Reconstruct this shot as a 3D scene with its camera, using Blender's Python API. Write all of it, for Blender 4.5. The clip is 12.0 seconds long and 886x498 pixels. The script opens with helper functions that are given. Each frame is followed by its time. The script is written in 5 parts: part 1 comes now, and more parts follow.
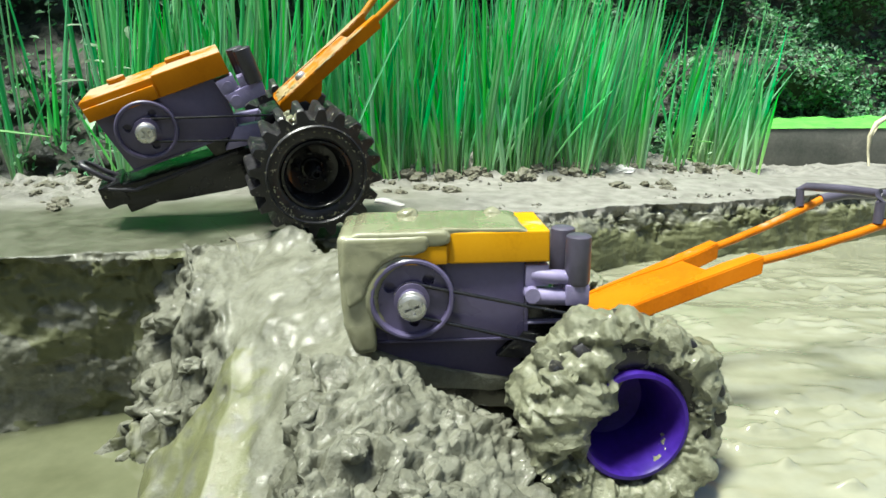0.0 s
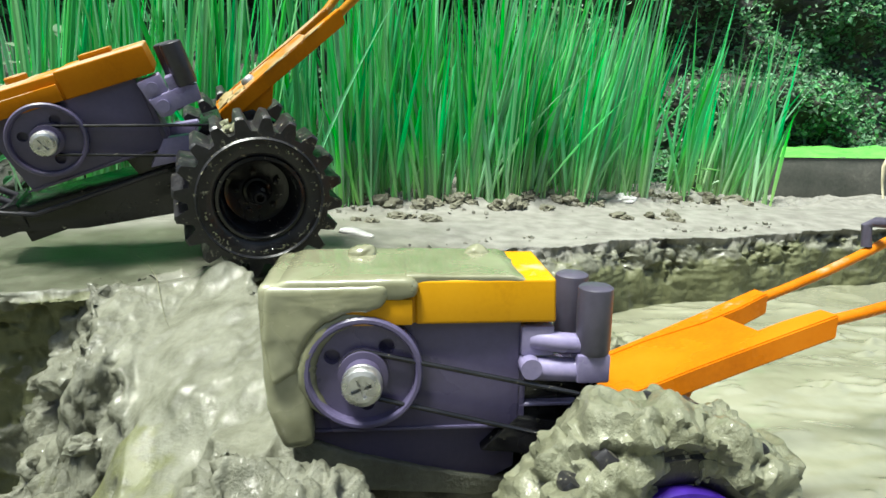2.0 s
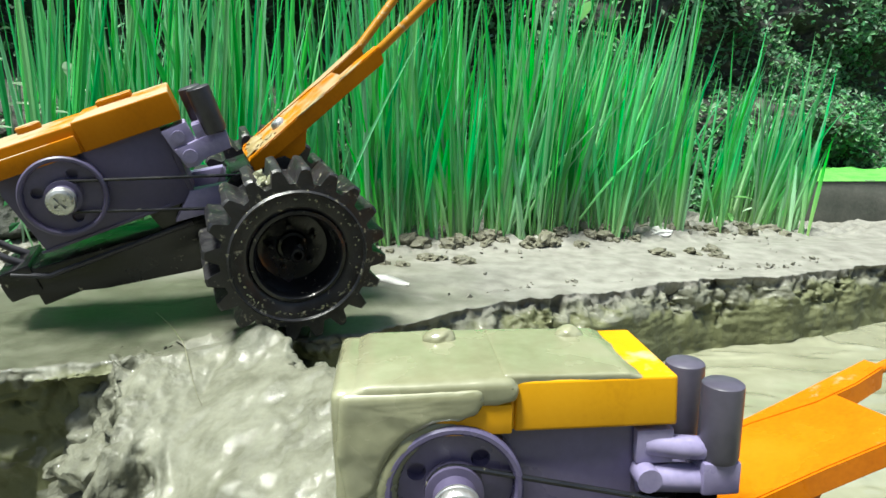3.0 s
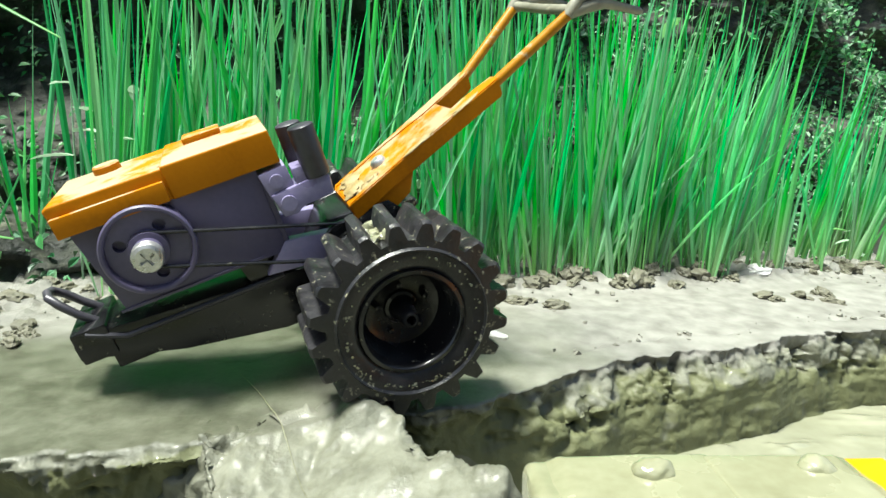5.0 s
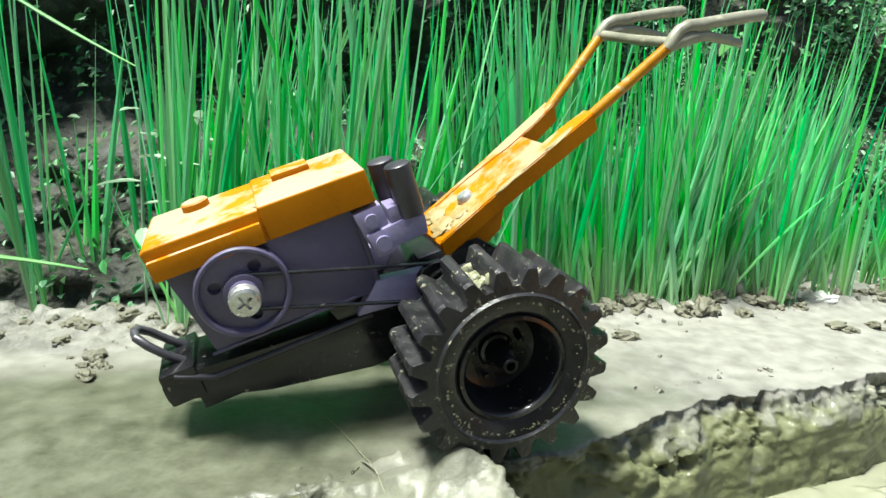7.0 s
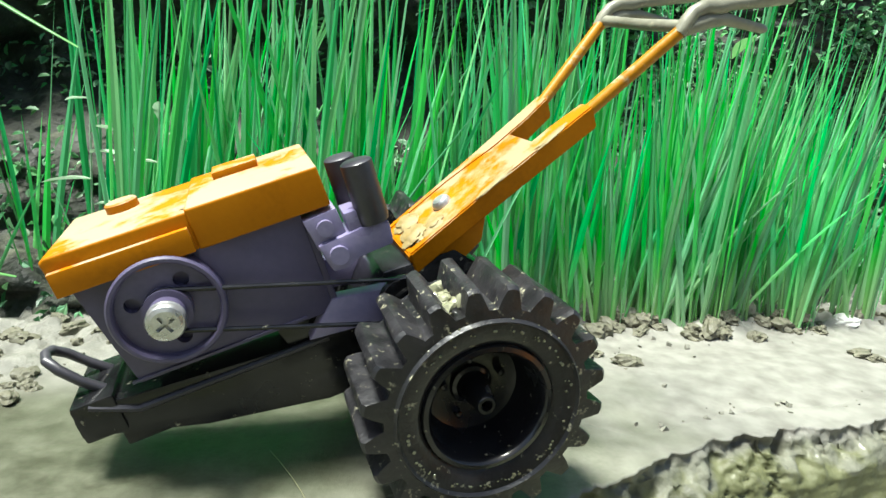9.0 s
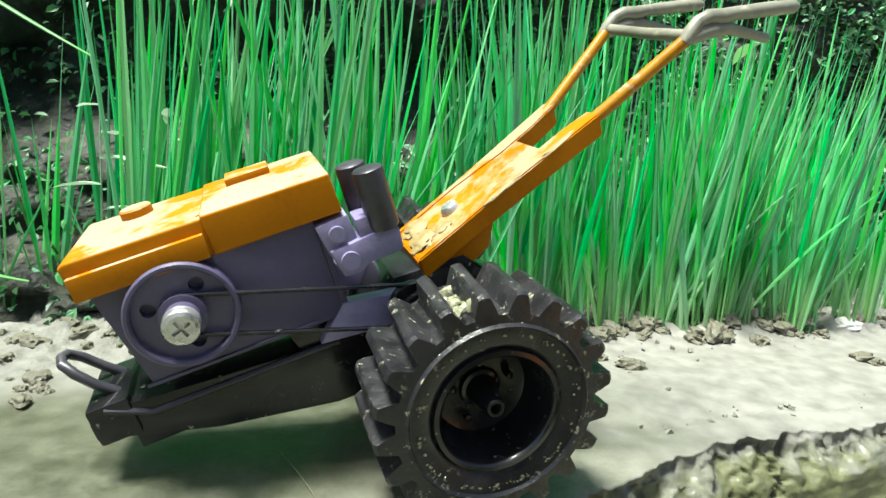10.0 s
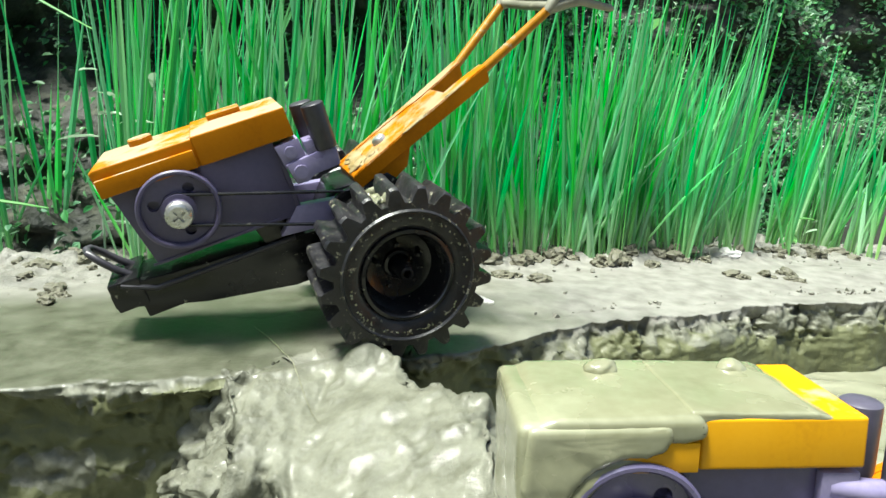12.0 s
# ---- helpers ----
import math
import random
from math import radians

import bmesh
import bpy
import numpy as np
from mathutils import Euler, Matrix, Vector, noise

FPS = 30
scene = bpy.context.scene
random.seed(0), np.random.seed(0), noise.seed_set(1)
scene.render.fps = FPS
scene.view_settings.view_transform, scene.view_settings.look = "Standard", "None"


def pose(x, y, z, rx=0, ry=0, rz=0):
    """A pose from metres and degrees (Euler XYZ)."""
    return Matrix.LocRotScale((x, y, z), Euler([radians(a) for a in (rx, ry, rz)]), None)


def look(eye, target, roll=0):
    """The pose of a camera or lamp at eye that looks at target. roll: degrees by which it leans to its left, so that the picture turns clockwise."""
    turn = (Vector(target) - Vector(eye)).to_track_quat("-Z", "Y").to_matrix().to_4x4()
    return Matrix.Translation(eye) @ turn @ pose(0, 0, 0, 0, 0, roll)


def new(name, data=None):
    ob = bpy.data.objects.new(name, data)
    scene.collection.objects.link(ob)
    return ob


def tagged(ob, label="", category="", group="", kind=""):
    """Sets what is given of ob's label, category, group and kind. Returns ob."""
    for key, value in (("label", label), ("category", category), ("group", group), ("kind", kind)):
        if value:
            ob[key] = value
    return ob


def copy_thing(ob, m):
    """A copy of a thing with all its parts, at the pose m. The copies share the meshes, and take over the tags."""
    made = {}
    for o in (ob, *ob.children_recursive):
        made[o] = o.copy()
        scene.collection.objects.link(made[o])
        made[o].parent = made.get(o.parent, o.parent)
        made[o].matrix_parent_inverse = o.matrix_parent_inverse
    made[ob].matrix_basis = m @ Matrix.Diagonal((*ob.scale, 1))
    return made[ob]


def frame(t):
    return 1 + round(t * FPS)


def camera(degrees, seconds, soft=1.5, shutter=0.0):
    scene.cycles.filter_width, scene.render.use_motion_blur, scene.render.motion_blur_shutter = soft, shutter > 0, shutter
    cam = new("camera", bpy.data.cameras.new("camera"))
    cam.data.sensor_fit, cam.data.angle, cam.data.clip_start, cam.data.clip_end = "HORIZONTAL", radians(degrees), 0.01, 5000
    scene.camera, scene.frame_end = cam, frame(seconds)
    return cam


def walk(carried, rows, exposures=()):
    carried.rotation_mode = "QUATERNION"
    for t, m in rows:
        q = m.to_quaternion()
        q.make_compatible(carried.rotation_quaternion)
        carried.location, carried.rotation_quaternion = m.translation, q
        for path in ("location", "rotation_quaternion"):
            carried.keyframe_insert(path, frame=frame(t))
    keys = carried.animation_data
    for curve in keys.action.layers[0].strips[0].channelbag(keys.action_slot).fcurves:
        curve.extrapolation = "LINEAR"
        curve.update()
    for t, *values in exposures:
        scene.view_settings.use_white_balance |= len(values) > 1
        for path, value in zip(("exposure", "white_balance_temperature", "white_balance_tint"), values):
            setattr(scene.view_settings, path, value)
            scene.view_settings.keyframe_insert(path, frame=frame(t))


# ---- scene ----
cam = camera(68.1, 12.0)
METRES, EYE, TILT, LEAN, TURN = 0.38, 0.16, -15.0, 0.0, 0.0
ROWS = [
    (0.0, 0.0, 0.0, 0.0, -0.0, -0.0, -0.0),
    (0.5, 0.0002, 0.0374, -0.0341, -0.33, 0.57, 1.84),
    (1.0, -0.0136, 0.0622, -0.0283, -0.12, 1.02, 0.68),
    (1.5, -0.0219, 0.1346, 0.0061, 0.36, 1.42, -1.06),
    (2.0, 0.0146, 0.1877, 0.0201, -1.32, 2.38, -0.68),
    (2.5, 0.0013, 0.2298, 0.0514, -2.02, 3.16, -0.59),
    (3.0, -0.0498, 0.2571, 0.0717, -1.59, 3.75, 0.19),
    (3.5, -0.087, 0.2911, 0.1305, -0.83, 4.78, -0.83),
    (5.5, -0.1808, 0.3629, 0.1336, 0.58, 4.23, -1.11),
    (6.0, -0.2073, 0.3689, 0.1606, 0.96, 4.64, -2.07),
    (6.5, -0.2331, 0.3702, 0.1723, 1.46, 4.85, -1.85),
    (7.0, -0.2385, 0.3705, 0.169, 1.52, 4.76, -1.35),
    (9.0, -0.2116, 0.4698, 0.1837, 1.75, 5.42, -2.49),
    (9.5, -0.2195, 0.471, 0.1875, 1.98, 5.51, -2.65),
    (10.0, -0.2189, 0.4599, 0.1844, 1.78, 5.7, -2.48),
    (10.5, -0.2016, 0.424, 0.1711, 1.4, 5.61, -1.99),
    (11.0, -0.1994, 0.3789, 0.1503, 1.14, 5.36, -1.66),
    (11.5, -0.1779, 0.3336, 0.1061, 0.24, 4.94, -0.87),
    (12.0, -0.1538, 0.264, 0.0837, -0.27, 4.54, -1.29),
]
walk(cam, [(t, pose(0, 0, EYE, TILT, LEAN, TURN) @ pose(METRES * x, METRES * y, METRES * z, 90 + pitch, roll, yaw)) for t, x, y, z, yaw, pitch, roll in ROWS],
     [(0.0, 1.1, 6350, 0), (2.5, 1.1, 6350, 0), (5.5, 1.40, 6350, 0), (11.0, 1.40, 6350, 0), (12.0, 1.32, 6350, 0)])

# ---- light ----
world = bpy.data.worlds.new("world")
scene.world = world
world.use_nodes = True
wn = world.node_tree.nodes
sky = wn.new("ShaderNodeTexSky")
sky.sky_type = "NISHITA"
sky.sun_disc = False
SUN_UP, SUN_AZ = 73.0, -128.0     # degrees above the horizon, degrees from +y towards +x
sky.sun_elevation, sky.sun_rotation = radians(SUN_UP), radians(SUN_AZ)
sky.air_density, sky.dust_density = 1.0, 3.0
wn["Background"].inputs["Strength"].default_value = 0.075
world.node_tree.links.new(sky.outputs[0], wn["Background"].inputs[0])
sun = new("sun", bpy.data.lights.new("sun", "SUN"))
sun.data.energy, sun.data.angle, sun.data.color = 5.0, radians(14), (1.0, 0.97, 0.92)
d = Vector((math.sin(radians(SUN_AZ)) * math.cos(radians(SUN_UP)), math.cos(radians(SUN_AZ)) * math.cos(radians(SUN_UP)), math.sin(radians(SUN_UP))))
sun.matrix_basis = look(d * 10, (0, 0, 0))


# ---- materials ----
def material(name, stops, scale=60.0, rough=(0.4, 0.6), metal=0.0, bump=0.3, bump_size=0.001, fine=400.0, coat=0.0, island=0.0, detail=6.0, crumb=0.0):
    """Noise-mixed colours at two scales, roughness that follows the fine noise, and relief."""
    m = bpy.data.materials.new(name)
    m.use_nodes = True
    nt = m.node_tree
    N, L = nt.nodes, nt.links
    b = N["Principled BSDF"]
    tc = N.new("ShaderNodeTexCoord")
    n1, n2 = N.new("ShaderNodeTexNoise"), N.new("ShaderNodeTexNoise")
    n1.inputs["Scale"].default_value, n1.inputs["Detail"].default_value = scale, detail
    n2.inputs["Scale"].default_value, n2.inputs["Detail"].default_value = fine, 4.0
    L.new(tc.outputs["Object"], n1.inputs["Vector"])
    L.new(tc.outputs["Object"], n2.inputs["Vector"])
    mix = N.new("ShaderNodeMath")
    mix.operation = "MULTIPLY_ADD"
    L.new(n2.outputs["Fac"], mix.inputs[0])
    mix.inputs[1].default_value = 0.35
    L.new(n1.outputs["Fac"], mix.inputs[2])
    sub = N.new("ShaderNodeMath")
    sub.operation = "SUBTRACT"
    L.new(mix.outputs[0], sub.inputs[0])
    sub.inputs[1].default_value = 0.175
    ramp = N.new("ShaderNodeValToRGB")
    while len(ramp.color_ramp.elements) < len(stops):
        ramp.color_ramp.elements.new(0.5)
    for e, (p, c) in zip(ramp.color_ramp.elements, stops):
        e.position, e.color = p, (*c, 1)
    L.new(sub.outputs[0], ramp.inputs[0])
    col = ramp.outputs[0]
    if island:
        geo, hsv = N.new("ShaderNodeNewGeometry"), N.new("ShaderNodeHueSaturation")
        mr = N.new("ShaderNodeMapRange")
        mr.inputs["To Min"].default_value, mr.inputs["To Max"].default_value = 1 - island, 1 + island
        L.new(geo.outputs["Random Per Island"], mr.inputs["Value"])
        L.new(mr.outputs[0], hsv.inputs["Value"])
        L.new(col, hsv.inputs["Color"])
        col = hsv.outputs[0]
    L.new(col, b.inputs["Base Color"])
    rr = N.new("ShaderNodeMapRange")
    rr.inputs["From Min"].default_value, rr.inputs["From Max"].default_value = 0.35, 0.65
    rr.inputs["To Min"].default_value, rr.inputs["To Max"].default_value = rough
    L.new(n1.outputs["Fac"], rr.inputs["Value"])
    L.new(rr.outputs[0], b.inputs["Roughness"])
    b.inputs["Metallic"].default_value = metal
    b.inputs["Coat Weight"].default_value, b.inputs["Coat Roughness"].default_value = coat, 0.08
    if bump:
        bp = N.new("ShaderNodeBump")
        bp.inputs["Strength"].default_value, bp.inputs["Distance"].default_value = bump, bump_size
        high = sub.outputs[0]
        if crumb:
            # grit: a coarse-grained, rough fractal
            grit, gm = N.new("ShaderNodeTexNoise"), N.new("ShaderNodeMath")
            grit.inputs["Scale"].default_value, grit.inputs["Detail"].default_value, grit.inputs["Roughness"].default_value = 240.0, 6.0, 0.72
            L.new(tc.outputs["Object"], grit.inputs["Vector"])
            gm.operation = "MULTIPLY_ADD"
            L.new(grit.outputs["Fac"], gm.inputs[0])
            gm.inputs[1].default_value = 1.6
            L.new(high, gm.inputs[2])
            high = gm.outputs[0]
            # small rounded crumbs and the cracks between them, at two sizes
            for size, share in ((150.0, 1.0), (380.0, 0.45)):
                vo, warp, ma = N.new("ShaderNodeTexVoronoi"), N.new("ShaderNodeMixRGB"), N.new("ShaderNodeMath")
                warp.blend_type, warp.inputs[0].default_value = "LINEAR_LIGHT", 0.006
                L.new(tc.outputs["Object"], warp.inputs[1])
                L.new(n2.outputs["Color"], warp.inputs[2])
                L.new(warp.outputs[0], vo.inputs["Vector"])
                vo.inputs["Scale"].default_value = size
                ma.operation = "MULTIPLY_ADD"
                L.new(vo.outputs["Distance"], ma.inputs[0])
                ma.inputs[1].default_value = -crumb * share
                L.new(high, ma.inputs[2])
                high = ma.outputs[0]
        L.new(high, bp.inputs["Height"])
        L.new(bp.outputs[0], b.inputs["Normal"])
        if crumb:
            film = N.new("ShaderNodeBump")
            film.inputs["Strength"].default_value, film.inputs["Distance"].default_value = 0.35, bump_size * 0.5
            L.new(high, film.inputs["Height"])
            L.new(film.outputs[0], b.inputs["Coat Normal"])
    return m


def muddied(name, stops, scale, rough, bump, bump_size, fine, up, amount, speck=38.0):
    """A plastic or rubber surface with clay dried on it: patches that settle on upward faces (up=1) or specks all over (up=0)."""
    m = material(name, stops, scale, rough, 0.0, bump, bump_size, fine)
    nt = m.node_tree
    N, L = nt.nodes, nt.links
    b = N["Principled BSDF"]
    tc, nz, geo, sep = N.new("ShaderNodeTexCoord"), N.new("ShaderNodeTexNoise"), N.new("ShaderNodeNewGeometry"), N.new("ShaderNodeSeparateXYZ")
    nz.inputs["Scale"].default_value, nz.inputs["Detail"].default_value, nz.inputs["Roughness"].default_value = speck, 7.0, 0.65
    L.new(tc.outputs["Object"], nz.inputs["Vector"])
    cut = N.new("ShaderNodeMapRange")
    cut.inputs["From Min"].default_value, cut.inputs["From Max"].default_value = amount, amount + 0.09
    L.new(nz.outputs["Fac"], cut.inputs["Value"])
    fac = cut.outputs[0]
    if up:
        L.new(geo.outputs["Normal"], sep.inputs[0])
        lift = N.new("ShaderNodeMapRange")
        lift.inputs["From Min"].default_value, lift.inputs["From Max"].default_value = 0.35, 0.85
        L.new(sep.outputs["Z"], lift.inputs["Value"])
        mul = N.new("ShaderNodeMath")
        mul.operation = "MULTIPLY"
        L.new(fac, mul.inputs[0])
        L.new(lift.outputs[0], mul.inputs[1])
        part_of = N.new("ShaderNodeMath")
        part_of.operation = "MULTIPLY"
        part_of.inputs[1].default_value = 0.8
        L.new(mul.outputs[0], part_of.inputs[0])
        fac = part_of.outputs[0]
    mix = N.new("ShaderNodeMixRGB")
    base = b.inputs["Base Color"].links[0].from_socket
    L.new(fac, mix.inputs[0])
    L.new(base, mix.inputs[1])
    mix.inputs[2].default_value = (0.33, 0.315, 0.22, 1)
    L.new(mix.outputs[0], b.inputs["Base Color"])
    return m


def ground_material(wet):
    """The wet clay, with a paler, rougher crust where the surface has begun to dry (attribute "dry")."""
    m = wet.copy()
    m.name = "clay_ground"
    nt = m.node_tree
    N, L = nt.nodes, nt.links
    b = N["Principled BSDF"]
    at, tc, nz = N.new("ShaderNodeAttribute"), N.new("ShaderNodeTexCoord"), N.new("ShaderNodeTexNoise")
    at.attribute_name = "dry"
    nz.inputs["Scale"].default_value, nz.inputs["Detail"].default_value = 90.0, 8.0
    L.new(tc.outputs["Object"], nz.inputs["Vector"])
    ramp, mix, rmix, inv = N.new("ShaderNodeValToRGB"), N.new("ShaderNodeMixRGB"), N.new("ShaderNodeMix"), N.new("ShaderNodeMath")
    ramp.color_ramp.elements[0].position, ramp.color_ramp.elements[0].color = 0.3, (0.138, 0.132, 0.113, 1)
    ramp.color_ramp.elements[1].position, ramp.color_ramp.elements[1].color = 0.65, (0.228, 0.222, 0.194, 1)
    L.new(nz.outputs["Fac"], ramp.inputs[0])
    base, rough = b.inputs["Base Color"].links[0].from_socket, b.inputs["Roughness"].links[0].from_socket
    # the freshly cut face is soaked, darker clay
    cut, dark = N.new("ShaderNodeAttribute"), N.new("ShaderNodeMixRGB")
    cut.attribute_name = "soaked"
    part_cut = N.new("ShaderNodeMapRange")
    part_cut.inputs["From Min"].default_value, part_cut.inputs["From Max"].default_value = 0.35, 0.6
    wear = N.new("ShaderNodeMath")
    wear.operation = "MULTIPLY_ADD"
    L.new(nz.outputs["Fac"], wear.inputs[0])
    wear.inputs[1].default_value = 1.5
    L.new(cut.outputs["Fac"], wear.inputs[2])
    off = N.new("ShaderNodeMath")
    off.operation = "SUBTRACT"
    L.new(wear.outputs[0], off.inputs[0])
    off.inputs[1].default_value = 0.72
    L.new(off.outputs[0], part_cut.inputs["Value"])
    L.new(part_cut.outputs[0], dark.inputs[0])
    # darkens wet clay, and paints the dry tractor's broad shade on the bund top
    damp_shade, wet_shade_mix = N.new("ShaderNodeAttribute"), N.new("ShaderNodeMixRGB")
    damp_shade.attribute_name, wet_shade_mix.blend_type = "damp_shade", "MULTIPLY"
    L.new(damp_shade.outputs["Fac"], wet_shade_mix.inputs[0])
    L.new(base, wet_shade_mix.inputs[1])
    wet_shade_mix.inputs[2].default_value = (0.50, 0.52, 0.47, 1)
    L.new(wet_shade_mix.outputs[0], dark.inputs[1])
    dark.inputs[2].default_value = (0.104, 0.110, 0.050, 1)
    base = dark.outputs[0]
    L.new(at.outputs["Fac"], mix.inputs[0])
    L.new(base, mix.inputs[1])
    L.new(ramp.outputs[0], mix.inputs[2])
    L.new(mix.outputs[0], b.inputs["Base Color"])
    L.new(at.outputs["Fac"], rmix.inputs[0])
    L.new(rough, rmix.inputs[2])
    rmix.inputs[3].default_value = 0.62
    slick = N.new("ShaderNodeMix")
    L.new(damp_shade.outputs["Fac"], slick.inputs[0])
    L.new(rmix.outputs[0], slick.inputs[2])
    slick.inputs[3].default_value = 0.33
    L.new(slick.outputs[0], b.inputs["Roughness"])
    even, calm = N.new("ShaderNodeAttribute"), N.new("ShaderNodeMapRange")
    even.attribute_name = "even"
    calm.inputs["To Min"].default_value, calm.inputs["To Max"].default_value = 0.7, 0.10
    L.new(even.outputs["Fac"], calm.inputs["Value"])
    L.new(calm.outputs[0], b.inputs["Normal"].links[0].from_node.inputs["Strength"])
    inv.operation = "MULTIPLY_ADD"
    L.new(at.outputs["Fac"], inv.inputs[0])
    inv.inputs[1].default_value, inv.inputs[2].default_value = -0.32, 0.32
    thin = N.new("ShaderNodeMath")
    thin.operation, thin.use_clamp = "MULTIPLY_ADD", True
    L.new(cut.outputs["Fac"], thin.inputs[0])
    thin.inputs[1].default_value = -0.26
    L.new(inv.outputs[0], thin.inputs[2])
    L.new(thin.outputs[0], b.inputs["Coat Weight"])
    return m


def leaf_material(name, low, high, z0, z1, through_light=0.4, rough=0.45, island=0.3):
    """Blades and leaves: colour runs from low to high with height, each blade differs, light comes through."""
    m = bpy.data.materials.new(name)
    m.use_nodes = True
    nt = m.node_tree
    N, L = nt.nodes, nt.links
    b = N["Principled BSDF"]
    tc, sep, mr = N.new("ShaderNodeTexCoord"), N.new("ShaderNodeSeparateXYZ"), N.new("ShaderNodeMapRange")
    L.new(tc.outputs["Object"], sep.inputs[0])
    L.new(sep.outputs["Z"], mr.inputs["Value"])
    mr.inputs["From Min"].default_value, mr.inputs["From Max"].default_value = z0, z1
    ramp = N.new("ShaderNodeValToRGB")
    ramp.color_ramp.elements[0].color, ramp.color_ramp.elements[1].color = (*low, 1), (*high, 1)
    L.new(mr.outputs[0], ramp.inputs[0])
    geo, hsv, m2, m3 = N.new("ShaderNodeNewGeometry"), N.new("ShaderNodeHueSaturation"), N.new("ShaderNodeMapRange"), N.new("ShaderNodeMapRange")
    m2.inputs["To Min"].default_value, m2.inputs["To Max"].default_value = 1 - island, 1 + island
    m3.inputs["From Min"].default_value, m3.inputs["From Max"].default_value = 0.0, 1.0
    m3.inputs["To Min"].default_value, m3.inputs["To Max"].default_value = 0.475, 0.525
    mul = N.new("ShaderNodeMath")
    mul.operation = "MULTIPLY"
    mul.inputs[1].default_value = 7.31
    fr = N.new("ShaderNodeMath")
    fr.operation = "FRACT"
    L.new(geo.outputs["Random Per Island"], m2.inputs["Value"])
    L.new(geo.outputs["Random Per Island"], mul.inputs[0])
    L.new(mul.outputs[0], fr.inputs[0])
    L.new(fr.outputs[0], m3.inputs["Value"])
    mul2, fr2, m4 = N.new("ShaderNodeMath"), N.new("ShaderNodeMath"), N.new("ShaderNodeMapRange")
    mul2.operation, fr2.operation, mul2.inputs[1].default_value = "MULTIPLY", "FRACT", 23.7
    m4.inputs["To Min"].default_value, m4.inputs["To Max"].default_value = 0.55, 1.05
    L.new(geo.outputs["Random Per Island"], mul2.inputs[0])
    L.new(mul2.outputs[0], fr2.inputs[0])
    L.new(fr2.outputs[0], m4.inputs["Value"])
    L.new(m4.outputs[0], hsv.inputs["Saturation"])
    L.new(m2.outputs[0], hsv.inputs["Value"])
    L.new(m3.outputs[0], hsv.inputs["Hue"])
    L.new(ramp.outputs[0], hsv.inputs["Color"])
    L.new(hsv.outputs[0], b.inputs["Base Color"])
    b.inputs["Roughness"].default_value = rough
    tr, mx = N.new("ShaderNodeBsdfTranslucent"), N.new("ShaderNodeMixShader")
    L.new(hsv.outputs[0], tr.inputs["Color"])
    mx.inputs[0].default_value = through_light
    L.new(b.outputs[0], mx.inputs[1])
    L.new(tr.outputs[0], mx.inputs[2])
    L.new(mx.outputs[0], N["Material Output"].inputs["Surface"])
    return m


MUD = material("wet_mud", [(0.25, (0.070, 0.071, 0.047)), (0.5, (0.124, 0.126, 0.090)), (0.75, (0.178, 0.180, 0.136))], 80, (0.45, 0.72), 0, 0.8, 0.0014, 520, 0.32, crumb=0.12)
GROUND = ground_material(MUD)
# lighter copy of the wet mud: the wheel's missing light is in its colour
LIT_MUD = material("lit_caked_wet_mud", [(0.25, (0.086, 0.090, 0.049)), (0.5, (0.155, 0.160, 0.098)), (0.75, (0.218, 0.222, 0.152))], 80, (0.36, 0.62), 0, 0.8, 0.0014, 520, 0.5, crumb=0.12)
SLIP = material("liquid_mud", [(0.3, (0.185, 0.188, 0.125)), (0.7, (0.25, 0.252, 0.178))], 22, (0.03, 0.09), 0, 0.35, 0.0010, 160, 0.6)
POOL = material("still_liquid_mud", [(0.3, (0.080, 0.086, 0.046)), (0.7, (0.115, 0.122, 0.070))], 22, (0.03, 0.09), 0, 0.15, 0.0006, 120, 0.6)
COATED = material("mud_film", [(0.3, (0.17, 0.17, 0.10)), (0.6, (0.23, 0.23, 0.145)), (0.8, (0.28, 0.28, 0.185))], 45, (0.16, 0.34), 0, 0.25, 0.0006, 300, 0.8)
CRUMB = material("dry_clay_crumbs", [(0.3, (0.11, 0.107, 0.083)), (0.7, (0.20, 0.196, 0.16))], 120, (0.5, 0.9), 0, 0.6, 0.001, 600, 0.0, 0.25)
CLOD = material("crumbly_soil", [(0.3, (0.06, 0.057, 0.036)), (0.6, (0.125, 0.12, 0.083)), (0.8, (0.2, 0.19, 0.145))], 120, (0.5, 0.9), 0, 0.8, 0.0015, 600, 0.0, 0.3)
# bank soil taken down to near black: its shade is in the colour
BANK = material("shade_dark_bank_soil", [(0.3, (0.008, 0.010, 0.006)), (0.52, (0.024, 0.027, 0.018)), (0.72, (0.085, 0.088, 0.062))], 60, (0.6, 0.95), 0, 0.9, 0.006, 220)
CONCRETE = material("weathered_concrete", [(0.3, (0.05, 0.055, 0.045)), (0.6, (0.10, 0.10, 0.085)), (0.8, (0.17, 0.165, 0.14))], 25, (0.6, 0.9), 0, 0.5, 0.002, 250)
MOSS = material("bright_moss", [(0.3, (0.055, 0.26, 0.03)), (0.7, (0.12, 0.44, 0.06))], 60, (0.7, 0.95), 0, 0.7, 0.003, 400)
ORANGE = muddied("orange_plastic", [(0.25, (0.29, 0.098, 0.001)), (0.5, (0.40, 0.138, 0.001)), (0.8, (0.45, 0.162, 0.002))], 30, (0.38, 0.55), 0.25, 0.0003, 700, up=1.0, amount=0.43)
